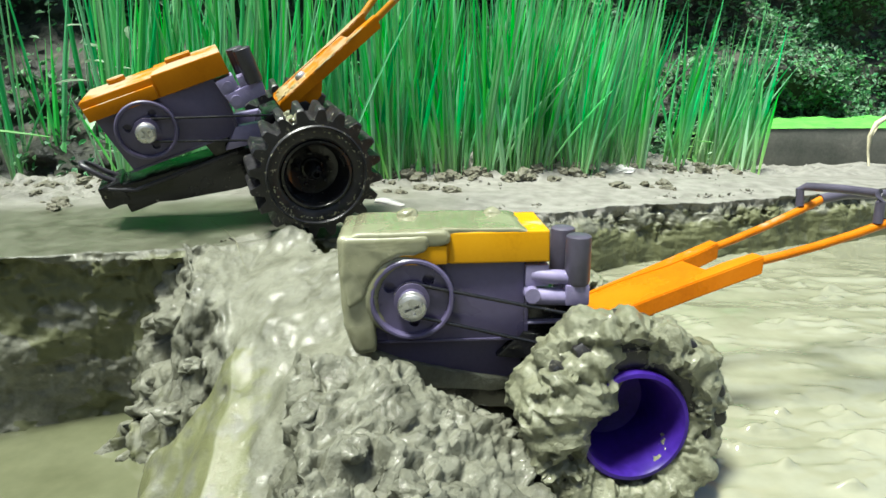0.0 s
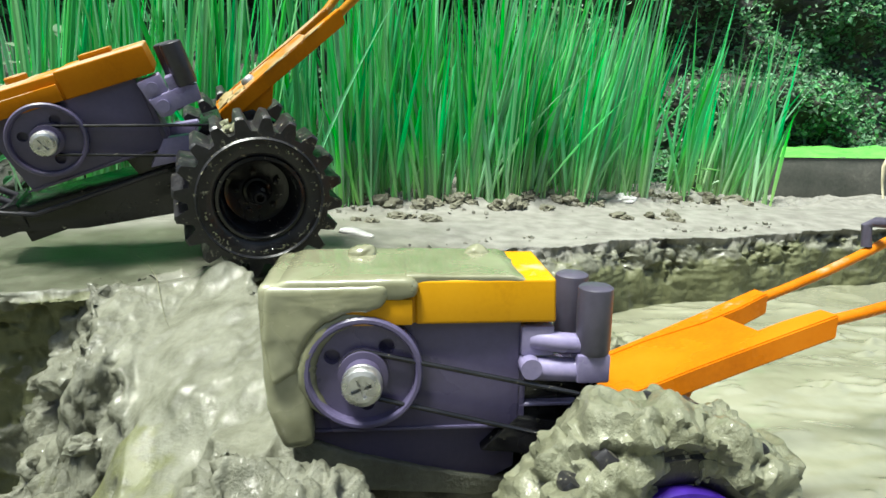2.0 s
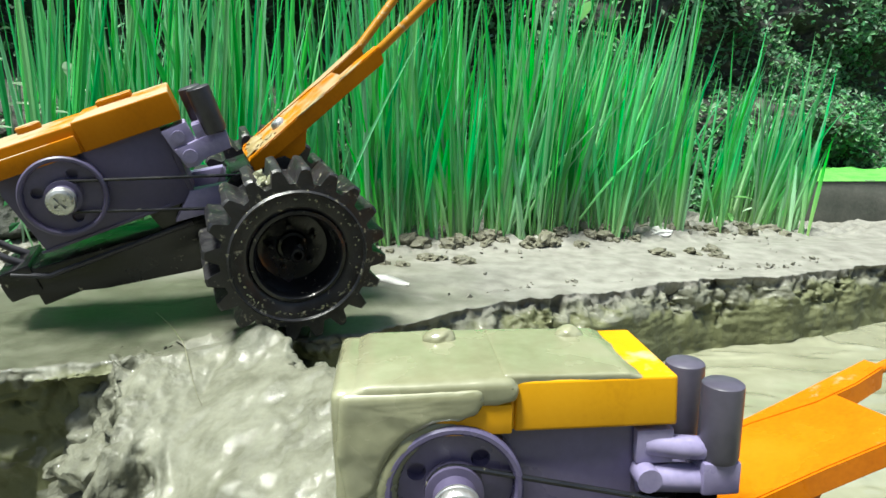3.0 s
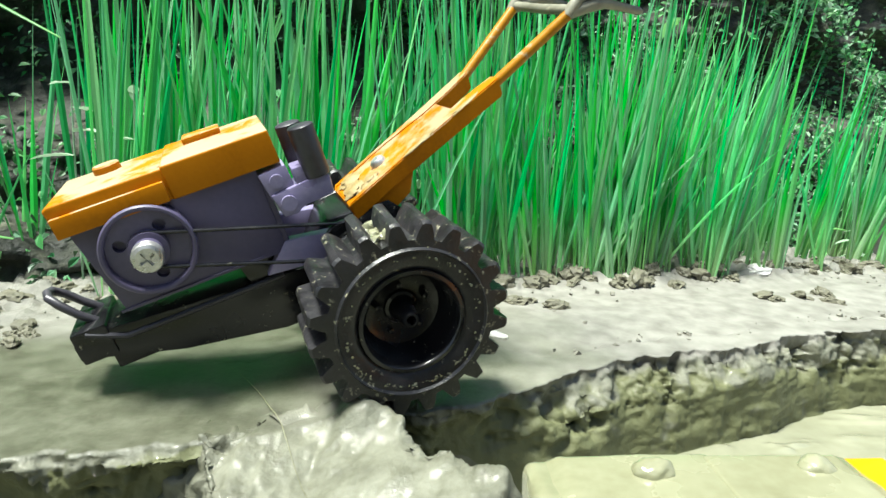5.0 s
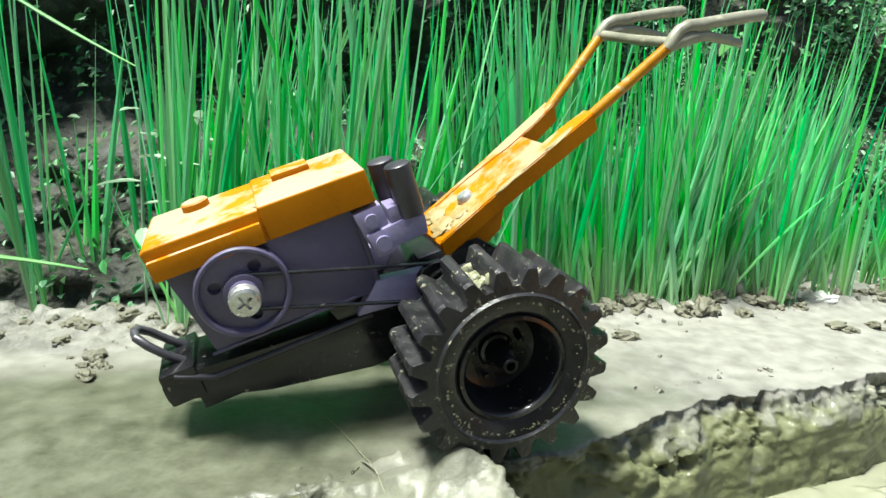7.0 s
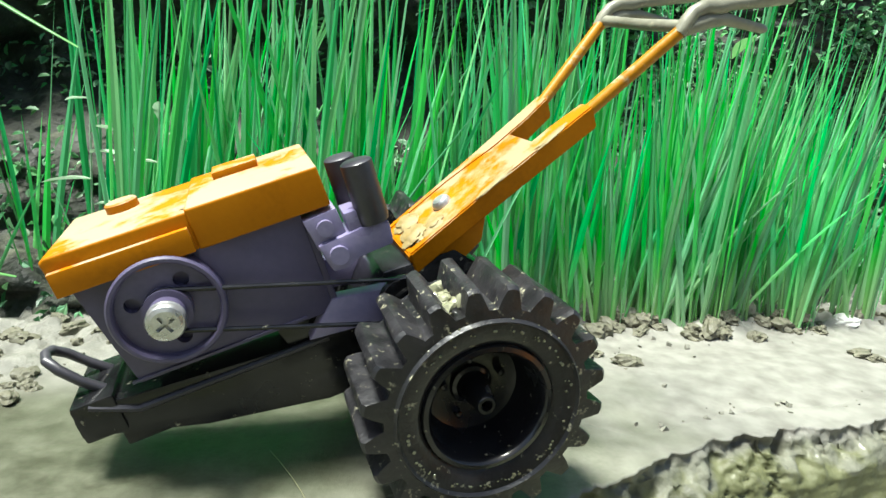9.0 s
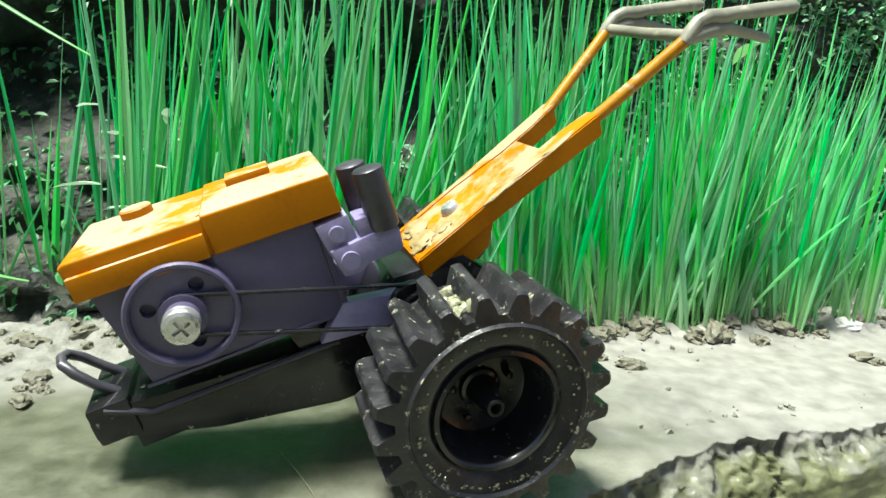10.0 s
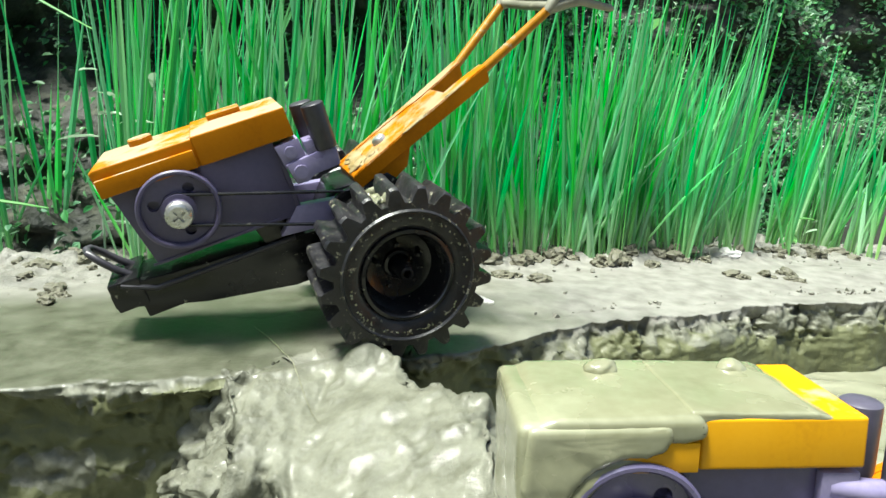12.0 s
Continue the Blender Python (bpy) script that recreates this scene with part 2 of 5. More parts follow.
WETORANGE = muddied("wet_orange_plastic", [(0.25, (0.37, 0.098, 0.002)), (0.5, (0.49, 0.140, 0.003)), (0.8, (0.54, 0.17, 0.006))], 30, (0.22, 0.4), 0.25, 0.0003, 700, up=1.0, amount=0.60)
DIRTY = muddied("clay_smeared_orange_plastic", [(0.25, (0.25, 0.10, 0.004)), (0.5, (0.36, 0.155, 0.006)), (0.8, (0.40, 0.18, 0.01))], 60, (0.3, 0.5), 0.4, 0.0004, 500, up=0.0, amount=0.57, speck=90)
DRIED = material("dried_clay", [(0.3, (0.20, 0.135, 0.035)), (0.7, (0.29, 0.235, 0.12))], 90, (0.5, 0.8), 0, 0.5, 0.0008, 500)
GRIP = muddied("clay_smeared_grey_plastic", [(0.3, (0.14, 0.136, 0.10)), (0.7, (0.23, 0.225, 0.165))], 80, (0.3, 0.6), 0.6, 0.0008, 400, up=0.0, amount=0.60, speck=110)
YELLOW = muddied("yellow_plastic", [(0.25, (0.46, 0.20, 0.003)), (0.5, (0.58, 0.28, 0.004)), (0.8, (0.62, 0.31, 0.008))], 30, (0.26, 0.42), 0.25, 0.0003, 700, up=1.0, amount=0.58)
PURPLE = material("slate_purple_plastic", [(0.3, (0.060, 0.051, 0.095)), (0.7, (0.086, 0.073, 0.134))], 40, (0.35, 0.55), 0, 0.2, 0.0003, 600)
# glossier wet purple, also lightened: stronger light on the stuck tractor is in the colour
LITPURPLE = material("lit_wet_purple_plastic", [(0.3, (0.080, 0.069, 0.132)), (0.7, (0.112, 0.097, 0.182))], 40, (0.22, 0.42), 0, 0.25, 0.0003, 600)
MIDPURPLE = material("worn_purple_plastic", [(0.3, (0.062, 0.053, 0.10)), (0.7, (0.098, 0.084, 0.15))], 60, (0.3, 0.5), 0, 0.25, 0.0003, 600)
LAVENDER = material("lavender_plastic", [(0.3, (0.16, 0.14, 0.25)), (0.7, (0.26, 0.23, 0.37))], 60, (0.25, 0.45), 0, 0.25, 0.0003, 600, 0.2)
DARKGREY = material("dark_grey_plastic", [(0.3, (0.022, 0.021, 0.027)), (0.7, (0.042, 0.04, 0.05))], 60, (0.3, 0.55), 0, 0.3, 0.0004, 500)
GREYPURPLE = material("grey_purple_plastic", [(0.3, (0.055, 0.05, 0.07)), (0.7, (0.085, 0.078, 0.11))], 60, (0.3, 0.5), 0, 0.3, 0.0004, 500)
BLACK = muddied("black_plastic", [(0.3, (0.006, 0.006, 0.007)), (0.7, (0.014, 0.014, 0.016))], 70, (0.10, 0.28), 0.3, 0.0004, 500, up=0.0, amount=0.64, speck=300)
RUBBER = muddied("black_rubber", [(0.35, (0.009, 0.009, 0.010)), (0.65, (0.019, 0.018, 0.020))], 90, (0.3, 0.5), 0.7, 0.0008, 600, up=0.0, amount=0.60, speck=300)
VIOLET = material("violet_plastic", [(0.3, (0.020, 0.006, 0.125)), (0.7, (0.045, 0.014, 0.24))], 50, (0.4, 0.6), 0, 0.2, 0.0004, 400, 0.0)
STEEL = material("galvanised_steel", [(0.3, (0.45, 0.45, 0.44)), (0.7, (0.72, 0.72, 0.70))], 200, (0.25, 0.5), 0.85, 0.3, 0.0002, 900)
STONE = material("pale_stone", [(0.3, (0.50, 0.49, 0.45)), (0.7, (0.68, 0.67, 0.63))], 120, (0.5, 0.8), 0, 0.5, 0.001, 600)
STRAW = material("dry_straw", [(0.3, (0.42, 0.38, 0.24)), (0.7, (0.58, 0.54, 0.38))], 120, (0.5, 0.8), 0, 0.2, 0.0003, 600)
GRASS = leaf_material("rice_leaf", (0.33, 0.58, 0.21), (0.029, 0.54, 0.108), 0.060, 0.122, 0.5, 0.5, 0.42)
IVY = leaf_material("creeper_leaf", (0.05, 0.22, 0.06), (0.088, 0.29, 0.095), 0.05, 0.4, 0.35, 0.45, 0.6)
WEED = leaf_material("weed_leaf", (0.12, 0.36, 0.10), (0.16, 0.44, 0.14), 0.05, 0.3, 0.4, 0.4, 0.3)
PALE = leaf_material("pale_leaf", (0.30, 0.45, 0.30), (0.38, 0.52, 0.38), 0.05, 0.3, 0.3, 0.5, 0.2)

for dull, gloss in ((ORANGE, 0.12), (WETORANGE, 0.2), (YELLOW, 0.2), (DIRTY, 0.2), (GRASS, 0.25), (VIOLET, 0.25), (MUD, 0.4), (GROUND, 0.4)):
    dull.node_tree.nodes["Principled BSDF"].inputs["Specular IOR Level"].default_value = gloss

# ---- helpers of this scene ----
rng = np.random.default_rng(7)
MM = 0.001


def part(name, bm, mat, parent, label="", smooth=True):
    """One mesh object out of a bmesh, under a thing or a part (or on its own)."""
    me = bpy.data.meshes.new(name)
    bm.normal_update()
    bm.to_mesh(me)
    bm.free()
    me.materials.append(mat)
    if smooth:
        for f in me.polygons:
            f.use_smooth = True
        me.set_sharp_from_angle(angle=radians(38))
    ob = new(name, me)
    ob.parent = parent
    if label:
        tagged(ob, label)
    return ob


def raw(name, verts, faces, mat, smooth=True):
    me = bpy.data.meshes.new(name)
    me.from_pydata([tuple(map(float, v)) for v in verts], [], [tuple(map(int, f)) for f in faces])
    me.materials.append(mat)
    if smooth:
        me.polygons.foreach_set("use_smooth", np.ones(len(me.polygons), dtype=bool))
    me.update()
    return new(name, me)


def prism(bm, outline, y0, y1, bevel=0.0, seg=2, inset0=0.0, inset1=0.0):
    """A solid whose outline lies in the x-z plane (mm), drawn from y0 to y1."""
    cx, cz = sum(p[0] for p in outline) / len(outline), sum(p[1] for p in outline) / len(outline)
    rings = []
    for y, k in ((y0, 1 - inset0), (y1, 1 - inset1)):
        rings.append([bm.verts.new(((cx + (x - cx) * k) * MM, y * MM, (cz + (z - cz) * k) * MM)) for x, z in outline])
    n = len(outline)
    fs = [bm.faces.new(rings[0]), bm.faces.new(rings[1][::-1])]
    for i in range(n):
        fs.append(bm.faces.new((rings[0][i], rings[1][i], rings[1][(i + 1) % n], rings[0][(i + 1) % n])))
    bmesh.ops.recalc_face_normals(bm, faces=fs)
    if bevel:
        es = {e for f in fs for e in f.edges}
        bmesh.ops.bevel(bm, geom=list(es), offset=bevel * MM, segments=seg, affect="EDGES", profile=0.6)


def block(bm, x0, x1, y0, y1, z0, z1, bevel=0.6, seg=2):
    prism(bm, [(x0, z0), (x1, z0), (x1, z1), (x0, z1)], y0, y1, bevel, seg)


def lathe(bm, profile, centre, axis, seg=32, wobble=None):
    """Turns (radius, height) pairs in mm round an axis through centre (mm)."""
    q = Vector(axis).normalized().to_track_quat("Z", "Y")
    rings = []
    for r, h in profile:
        if r < 1e-6:
            rings.append([bm.verts.new(Vector(centre) * MM + q @ Vector((0, 0, h)) * MM)])
        else:
            rings.append([bm.verts.new(Vector(centre) * MM + q @ Vector((r * math.cos(a), r * math.sin(a), h)) * MM) for a in (2 * math.pi * i / seg for i in range(seg))])
    for a, b in zip(rings, rings[1:]):
        for i in range(seg):
            j = (i + 1) % seg
            if len(a) == 1 and len(b) > 1:
                bm.faces.new((a[0], b[i], b[j]))
            elif len(b) == 1 and len(a) > 1:
                bm.faces.new((a[i], b[0], a[j]))
            elif len(a) > 1:
                bm.faces.new((a[i], b[i], b[j], a[j]))
    bmesh.ops.recalc_face_normals(bm, faces=bm.faces)


def rod(bm, points, r, seg=10, closed=False, taper=None):
    """A round bar along points (mm); r one radius or one for each point."""
    pts = [Vector(p) for p in points]
    n = len(pts)
    rings = []
    up = Vector((0.13, 0.31, 0.94))
    for i, p in enumerate(pts):
        a, b = (pts[(i - 1) % n], pts[(i + 1) % n]) if closed else (pts[max(i - 1, 0)], pts[min(i + 1, n - 1)])
        t = (b - a).normalized()
        u = t.cross(up).normalized()
        w = t.cross(u)
        rr = r[i] if isinstance(r, (list, tuple)) else r
        rings.append([bm.verts.new((p + (u * math.cos(k) + w * math.sin(k)) * rr) * MM) for k in (2 * math.pi * j / seg for j in range(seg))])
    pairs = list(zip(rings, rings[1:])) + ([(rings[-1], rings[0])] if closed else [])
    fs = []
    for a, b in pairs:
        for j in range(seg):
            fs.append(bm.faces.new((a[j], a[(j + 1) % seg], b[(j + 1) % seg], b[j])))
    if not closed:
        fs += [bm.faces.new(rings[0]), bm.faces.new(rings[-1][::-1])]
    bmesh.ops.recalc_face_normals(bm, faces=fs)


def lump(bm, centre, size, seed, rough=0.35, sub=2):
    """A rough clod round centre (mm)."""
    bmesh.ops.create_icosphere(bm, subdivisions=sub, radius=1.0)
    bm.verts.ensure_lookup_table()
    fresh = [v for v in bm.verts if not v.tag]
    off = Vector((seed * 3.7, seed * 1.3, seed * 2.1))
    for v in fresh:
        k = 1 + rough * (noise.noise(v.co * 1.3 + off) + 0.5 * noise.noise(v.co * 3.1 + off))
        v.co = (Vector(centre) + Vector((v.co.x * size[0], v.co.y * size[1], v.co.z * size[2])) * k) * MM
        v.tag = True


def lattice(seed):
    g = np.random.default_rng(seed)
    return g.random((256, 256))


LATS = [lattice(s) for s in range(40, 48)]


def value_noise(x, y, k):
    t = LATS[k % len(LATS)]
    xi, yi = np.floor(x).astype(int), np.floor(y).astype(int)
    fx, fy = x - xi, y - yi
    fx, fy = fx * fx * fx * (fx * (fx * 6 - 15) + 10), fy * fy * fy * (fy * (fy * 6 - 15) + 10)
    a, b = t[xi % 256, yi % 256], t[(xi + 1) % 256, yi % 256]
    c, e = t[xi % 256, (yi + 1) % 256], t[(xi + 1) % 256, (yi + 1) % 256]
    return (a * (1 - fx) + b * fx) * (1 - fy) + (c * (1 - fx) + e * fx) * fy - 0.5


def fbm(x, y, size, octaves=4, k=0, gain=0.5):
    """Noise between about -0.5 and 0.5 whose largest lumps are size metres."""
    s, amp, out = 1.0 / size, 1.0, 0.0
    for o in range(octaves):
        ca, sa = math.cos(0.6 * o), math.sin(0.6 * o)
        out = out + amp * value_noise((x * ca - y * sa) * s + 17.3 * o + 100, (x * sa + y * ca) * s + 5.1 * o + 100, k + o)
        s, amp = s * 2.03, amp * gain
    return out


def clod_noise(x, y, size, seed):
    """Rounded lumps with creases between them, 0 to about 1: each cell has a height of its own."""
    g = np.random.default_rng(seed)
    jit, tall = g.random((64, 64, 2)), g.random((64, 64))
    u, v = x / size, y / size
    iu, iv = np.floor(u).astype(int), np.floor(v).astype(int)
    best = np.full(np.shape(x), -9.0)
    for du in (-1, 0, 1):
        for dv in (-1, 0, 1):
            a, b = (iu + du) % 64, (iv + dv) % 64
            d2 = (iu + du + jit[a, b, 0] - u) ** 2 + (iv + dv + jit[a, b, 1] - v) ** 2
            best = np.maximum(best, 0.35 + 0.65 * tall[a, b] - 0.9 * d2)
    return best


CUBE = np.random.default_rng(60).random((32, 32, 32))


def value_3d(p):
    i = np.floor(p).astype(int)
    f = p - i
    f = f * f * f * (f * (f * 6 - 15) + 10)
    i, j = i % 32, (i + 1) % 32
    out = 0.0
    for a, wa in ((i[:, 0], 1 - f[:, 0]), (j[:, 0], f[:, 0])):
        for b, wb in ((i[:, 1], 1 - f[:, 1]), (j[:, 1], f[:, 1])):
            for c, wc in ((i[:, 2], 1 - f[:, 2]), (j[:, 2], f[:, 2])):
                out = out + CUBE[a, b, c] * wa * wb * wc
    return out - 0.5


def fbm_3d(p, size, octaves=4, gain=0.5, shift=0.0):
    """Noise in space, about -0.5 to 0.5, whose largest lumps are size metres."""
    amp, out, q = 1.0, 0.0, p / size + shift
    for o in range(octaves):
        out = out + amp * value_3d(q)
        q, amp = q[:, (1, 2, 0)] * 2.03 + 7.7, amp * gain
    return out


def clod_3d(p, size, seed):
    """Rounded lumps in space with creases between them, 0 to about 1."""
    g = np.random.default_rng(seed)
    jit, tall = g.random((16, 16, 16, 3)), g.random((16, 16, 16))
    u = p / size
    i = np.floor(u).astype(int)
    best = np.full(len(p), -9.0)
    for d in ((a, b, c) for a in (-1, 0, 1) for b in (-1, 0, 1) for c in (-1, 0, 1)):
        n = i + d
        m = n % 16
        d2 = ((n + jit[m[:, 0], m[:, 1], m[:, 2]] - u) ** 2).sum(1)
        best = np.maximum(best, 0.35 + 0.65 * tall[m[:, 0], m[:, 1], m[:, 2]] - 0.9 * d2)
    return best


def torn_clay(p):
    """How far torn wet clay stands out or in (metres): crags, lumps at three sizes, and holes."""
    q = p + 0.006 * np.stack([fbm_3d(p, 0.012, 3, 0.5, k) for k in (3.0, 9.0, 15.0)], -1)
    crag = 0.16 - np.abs(fbm_3d(q, 0.030, 5, 0.55))
    holes = np.clip((fbm_3d(p, 0.017, 4, 0.55, 5.0) - 0.16) / 0.16, 0, 1)
    return 0.018 * crag + 0.0055 * (clod_3d(q, 0.015, 3) - 0.62) + 0.0034 * (clod_3d(q, 0.0072, 4) - 0.62) + 0.0014 * (clod_3d(q, 0.0036, 5) - 0.62) - 0.0075 * holes * holes * (3 - 2 * holes) - 0.0030 * np.clip((fbm_3d(p, 0.007, 3, 0.5, 11.0) - 0.17) / 0.12, 0, 1)


def displaced(ob, amount):
    """Moves a mesh's vertices along their normals: torn clay where amount is above nought."""
    me = ob.data
    co, no = np.empty(len(me.vertices) * 3, np.float32), np.empty(len(me.vertices) * 3, np.float32)
    me.vertices.foreach_get("co", co)
    me.vertex_normals.foreach_get("vector", no)
    co, no = co.reshape(-1, 3).astype(float), no.reshape(-1, 3).astype(float)
    pick = amount > 0.01
    co[pick] += no[pick] * (amount[pick] * torn_clay(co[pick]))[:, None]
    me.vertices.foreach_set("co", co.ravel().astype(np.float32))
    me.update()


def smooth(a, b, v):
    t = np.clip((v - a) / (b - a), 0, 1)
    return t * t * (3 - 2 * t)


def soft_max(a, b, k):
    h = np.clip(0.5 + 0.5 * (a - b) / k, 0, 1)
    return b * (1 - h) + a * h + k * h * (1 - h)


# ---- the ground ----
EDGE_X = (-30, -0.6, -0.30, -0.22, -0.182, -0.14, -0.09, -0.045, -0.02, 0.035, 0.085, 0.13, 0.18, 0.24, 0.31, 0.5, 1.0, 30)
EDGE_Y = (-9, 0.20, 0.300, 0.327, 0.340, 0.353, 0.371, 0.392, 0.409, 0.450, 0.467, 0.486, 0.509, 0.523, 0.550, 0.63, 0.80, 9)
# the crest of the heap in front of the stuck tractor
CREST_X = (-0.078, -0.066, -0.047, -0.0155, -0.0085, 0.0135, 0.027, 0.036, 0.06, 0.10)
CREST_Y = (0.250, 0.236, 0.226, 0.217, 0.215, 0.215, 0.213, 0.200, 0.15, 0.10)
CREST_Z = (0.012, 0.046, 0.059, 0.059, 0.052, 0.042, 0.032, 0.020, -0.01, -0.03)
WATER_HIGH, WATER_LOW = 0.017, -0.035


def edge_y(x):
    return np.interp(x, EDGE_X, EDGE_Y)


def rice_front(x):
    return np.interp(x, (-0.6, -0.29, 0.0, 0.13, 0.25, 0.4), (0.37, 0.477, 0.577, 0.602, 0.650, 0.70))


def top_level(x, y):
    xx = np.clip(x, -0.5, 0.35)
    v = np.clip((y - edge_y(x)) / 0.16, 0, 1)
    return 0.0632 - 0.014 * xx + 0.0045 * smooth(0.0, 0.5, v) - 0.022 * smooth(0.60, 0.80, y) * smooth(0.20, 0.34, x)


def lip_y(x, y):
    return edge_y(x) + 0.010 * fbm(x, y * 0.3, 0.05, 4, 6) + 0.006 * fbm(x, y * 0.5, 0.012, 4, 7) + 0.003 * fbm(x, y * 0.5, 0.004, 2, 3) + 0.010 * np.clip(fbm(x, y * 0.4, 0.022, 3, 2), 0, 1) * smooth(-0.05, -0.12, x)


def bund_top(x, y):
    flat = top_level(x, y) + 0.0016 * fbm(x, y, 0.08, 3, 1) + 0.0003 * fbm(x, y, 0.009, 3, 2) * smooth(-0.08, 0.02, x)
    return flat + smooth(-0.03, 0.02, y - rice_front(x)) * (0.004 + 0.014 * np.abs(fbm(x, y, 0.018, 4, 3)))


def land(x, y):
    """The ground's large forms, how torn the clay is and how liquid (0 to 1)."""
    x, y = np.asarray(x, float), np.asarray(y, float)
    # the slump: a smooth ramp from the bund's edge that steepens downwards, torn along its low side
    fall = -(0.26 * (x + 0.05) + 0.35 * (y - 0.335)) + 0.006 * fbm(x, y, 0.03, 4, 2)
    shore = lip_y(x, y)
    fall = np.minimum(fall, 0.40 * np.clip(shore - 0.002 - y, 0, None))
    ragged = x + 0.026 * fbm(x, y, 0.030, 2, 3)
    flank = -0.104 - 0.026 * smooth(0.285, 0.315, y) - 0.013 * smooth(0.318, 0.345, y) - ragged
    left = np.clip(flank, 0, None)
    slump = 0.0655 - 0.014 * x - np.maximum(fall, -0.003) - 0.8 * np.clip(fall - 0.020, 0, None) - 1.4 * np.minimum(left, 0.020) - 2.1 * np.clip(left - 0.020, 0, None)
    right = -0.045 + 0.45 * np.clip(0.335 - y, 0, 0.03) - 0.9 * np.clip(y - 0.335, 0, 0.1)
    slump = slump - 1.8 * np.clip(ragged - right, 0, None) - 1.2 * np.clip(y - shore - 0.012, 0, None)
    slump = slump + 0.0016 * fbm(x * 1.4 + y * 0.5, y * 0.8 - x * 0.3, 0.02, 3, 4)
    # the heap
    yc, zc = np.interp(x, CREST_X, CREST_Y), np.interp(x, CREST_X, CREST_Z)
    yc = yc + 0.012 * fbm(x, x * 0, 0.02, 3, 6)
    front, rear = np.clip(yc - y, 0, None), np.clip(y - yc, 0, None)
    heap = zc - 0.20 * np.clip(front - 0.006, 0, 0.07) - 1.0 * np.clip(front - 0.076, 0, None)
    heap = heap - 2.4 * np.clip(-0.062 + 0.30 * front - ragged, 0, None)
    heap = heap - 1.9 * np.clip(rear - 0.008, 0, None) + 0.006 * fbm(x, y, 0.045, 2, 3)
    # the smooth tongue of thin clay that has run down from the slump
    tongue = 0.021 + 0.55 * (y - 0.259) - 0.6 * np.clip(y - 0.285, 0, None) - 0.9 * np.clip(-0.096 - ragged, 0, None) - 9.0 * np.clip(-0.096 - ragged, 0, 0.08) ** 2 - 1.2 * np.clip(y - 0.33, 0, None) + 0.004 * fbm(x, y, 0.03, 3, 5)
    tongue = np.where(x < 0.0, tongue, -1.0)
    # the beds of the pools
    split = smooth(-0.03, 0.03, x + 0.02 + 0.9 * np.clip(0.25 - y, 0, 0.1) - 0.35 * np.clip(y - 0.30, 0, 0.1))
    bed = -0.062 * (1 - split) - 0.006 * split + 0.006 * fbm(x, y, 0.06, 3, 4)
    low = soft_max(soft_max(soft_max(bed, tongue, 0.006), slump, 0.006), heap, 0.004)
    # the bund, whose cut face is a surface of its own a little in front
    e = shore + 0.018 + 0.044 * (1 - smooth(-0.055, 0.0, x))
    tuck = 0.0012 * (1 - smooth(0.0, 0.005 + 0.006 * (1 - smooth(-0.055, 0.0, x)), y - e))
    z = bed + (bund_top(x, y) - tuck - bed) * np.clip((y - e + 0.016) / 0.016, 0, 1)
    torn = np.maximum(smooth(-0.004, 0.003, heap - np.maximum(slump, tongue)), smooth(-0.014, 0.004, flank) * smooth(-0.003, 0.003, slump - np.maximum(heap, tongue)))
    ramp = smooth(0.012, 0.0, np.abs(ragged - right)) * smooth(-0.003, 0.003, slump - np.maximum(heap, tongue))
    torn = np.maximum(np.maximum(torn, 0.55 * ramp), 0.06) * smooth(-0.004, 0.002, low - z) * smooth(0.008, 0.034, low - bed)
    z = soft_max(z, low, 0.004)
    # mud pushed up against the nose of the stuck tractor
    for cx, cy, top, r in ((-0.050, 0.262, 0.044, 0.012), (-0.056, 0.300, 0.046, 0.013)):
        d2 = np.hypot(x - cx, y - cy) + 0.012 * fbm(x, y, 0.02, 3, 6)
        z = soft_max(z, top - 1.5 * np.clip(d2 - r, 0, None), 0.008)
    # the rut that the near wheel of the dry tractor has broken into the edge
    rut = np.exp(-(((x + 0.036) / 0.016) ** 2 + ((y - 0.390) / 0.018) ** 2))
    z = z - (0.024 + 0.03 * fbm(x, y, 0.012, 3, 2)) * rut
    z = z + 0.007 * np.exp(-(((x + 0.090) / 0.010) ** 2 + ((y - 0.366) / 0.008) ** 2))
    run = smooth(-0.006, 0.004, tongue - np.maximum(slump, heap)) * smooth(-0.002, 0.004, tongue - bed)
    return z, np.maximum(torn, 0.5 * smooth(0.2, 0.6, rut)), run


def height(x, y):
    return land(x, y)[0]


def sheet(name, xs, ys, zf, mat):
    X, Y = np.meshgrid(xs, ys)
    Z = zf(X, Y)
    nx, ny = len(xs), len(ys)
    me = bpy.data.meshes.new(name)
    v = np.stack([X, Y, Z], -1).reshape(-1, 3)
    i = np.arange((ny - 1) * (nx - 1))
    a = (i // (nx - 1)) * nx + i % (nx - 1)
    f = np.stack([a, a + 1, a + nx + 1, a + nx], -1)
    me.vertices.add(len(v))
    me.vertices.foreach_set("co", v.ravel().astype(np.float32))
    me.loops.add(f.size)
    me.loops.foreach_set("vertex_index", f.ravel().astype(np.int32))
    me.polygons.add(len(f))
    me.polygons.foreach_set("loop_start", np.arange(0, f.size, 4, dtype=np.int32))
    me.polygons.foreach_set("use_smooth", np.ones(len(f), dtype=bool))
    me.update(calc_edges=True)
    me.materials.append(mat)
    return new(name, me)


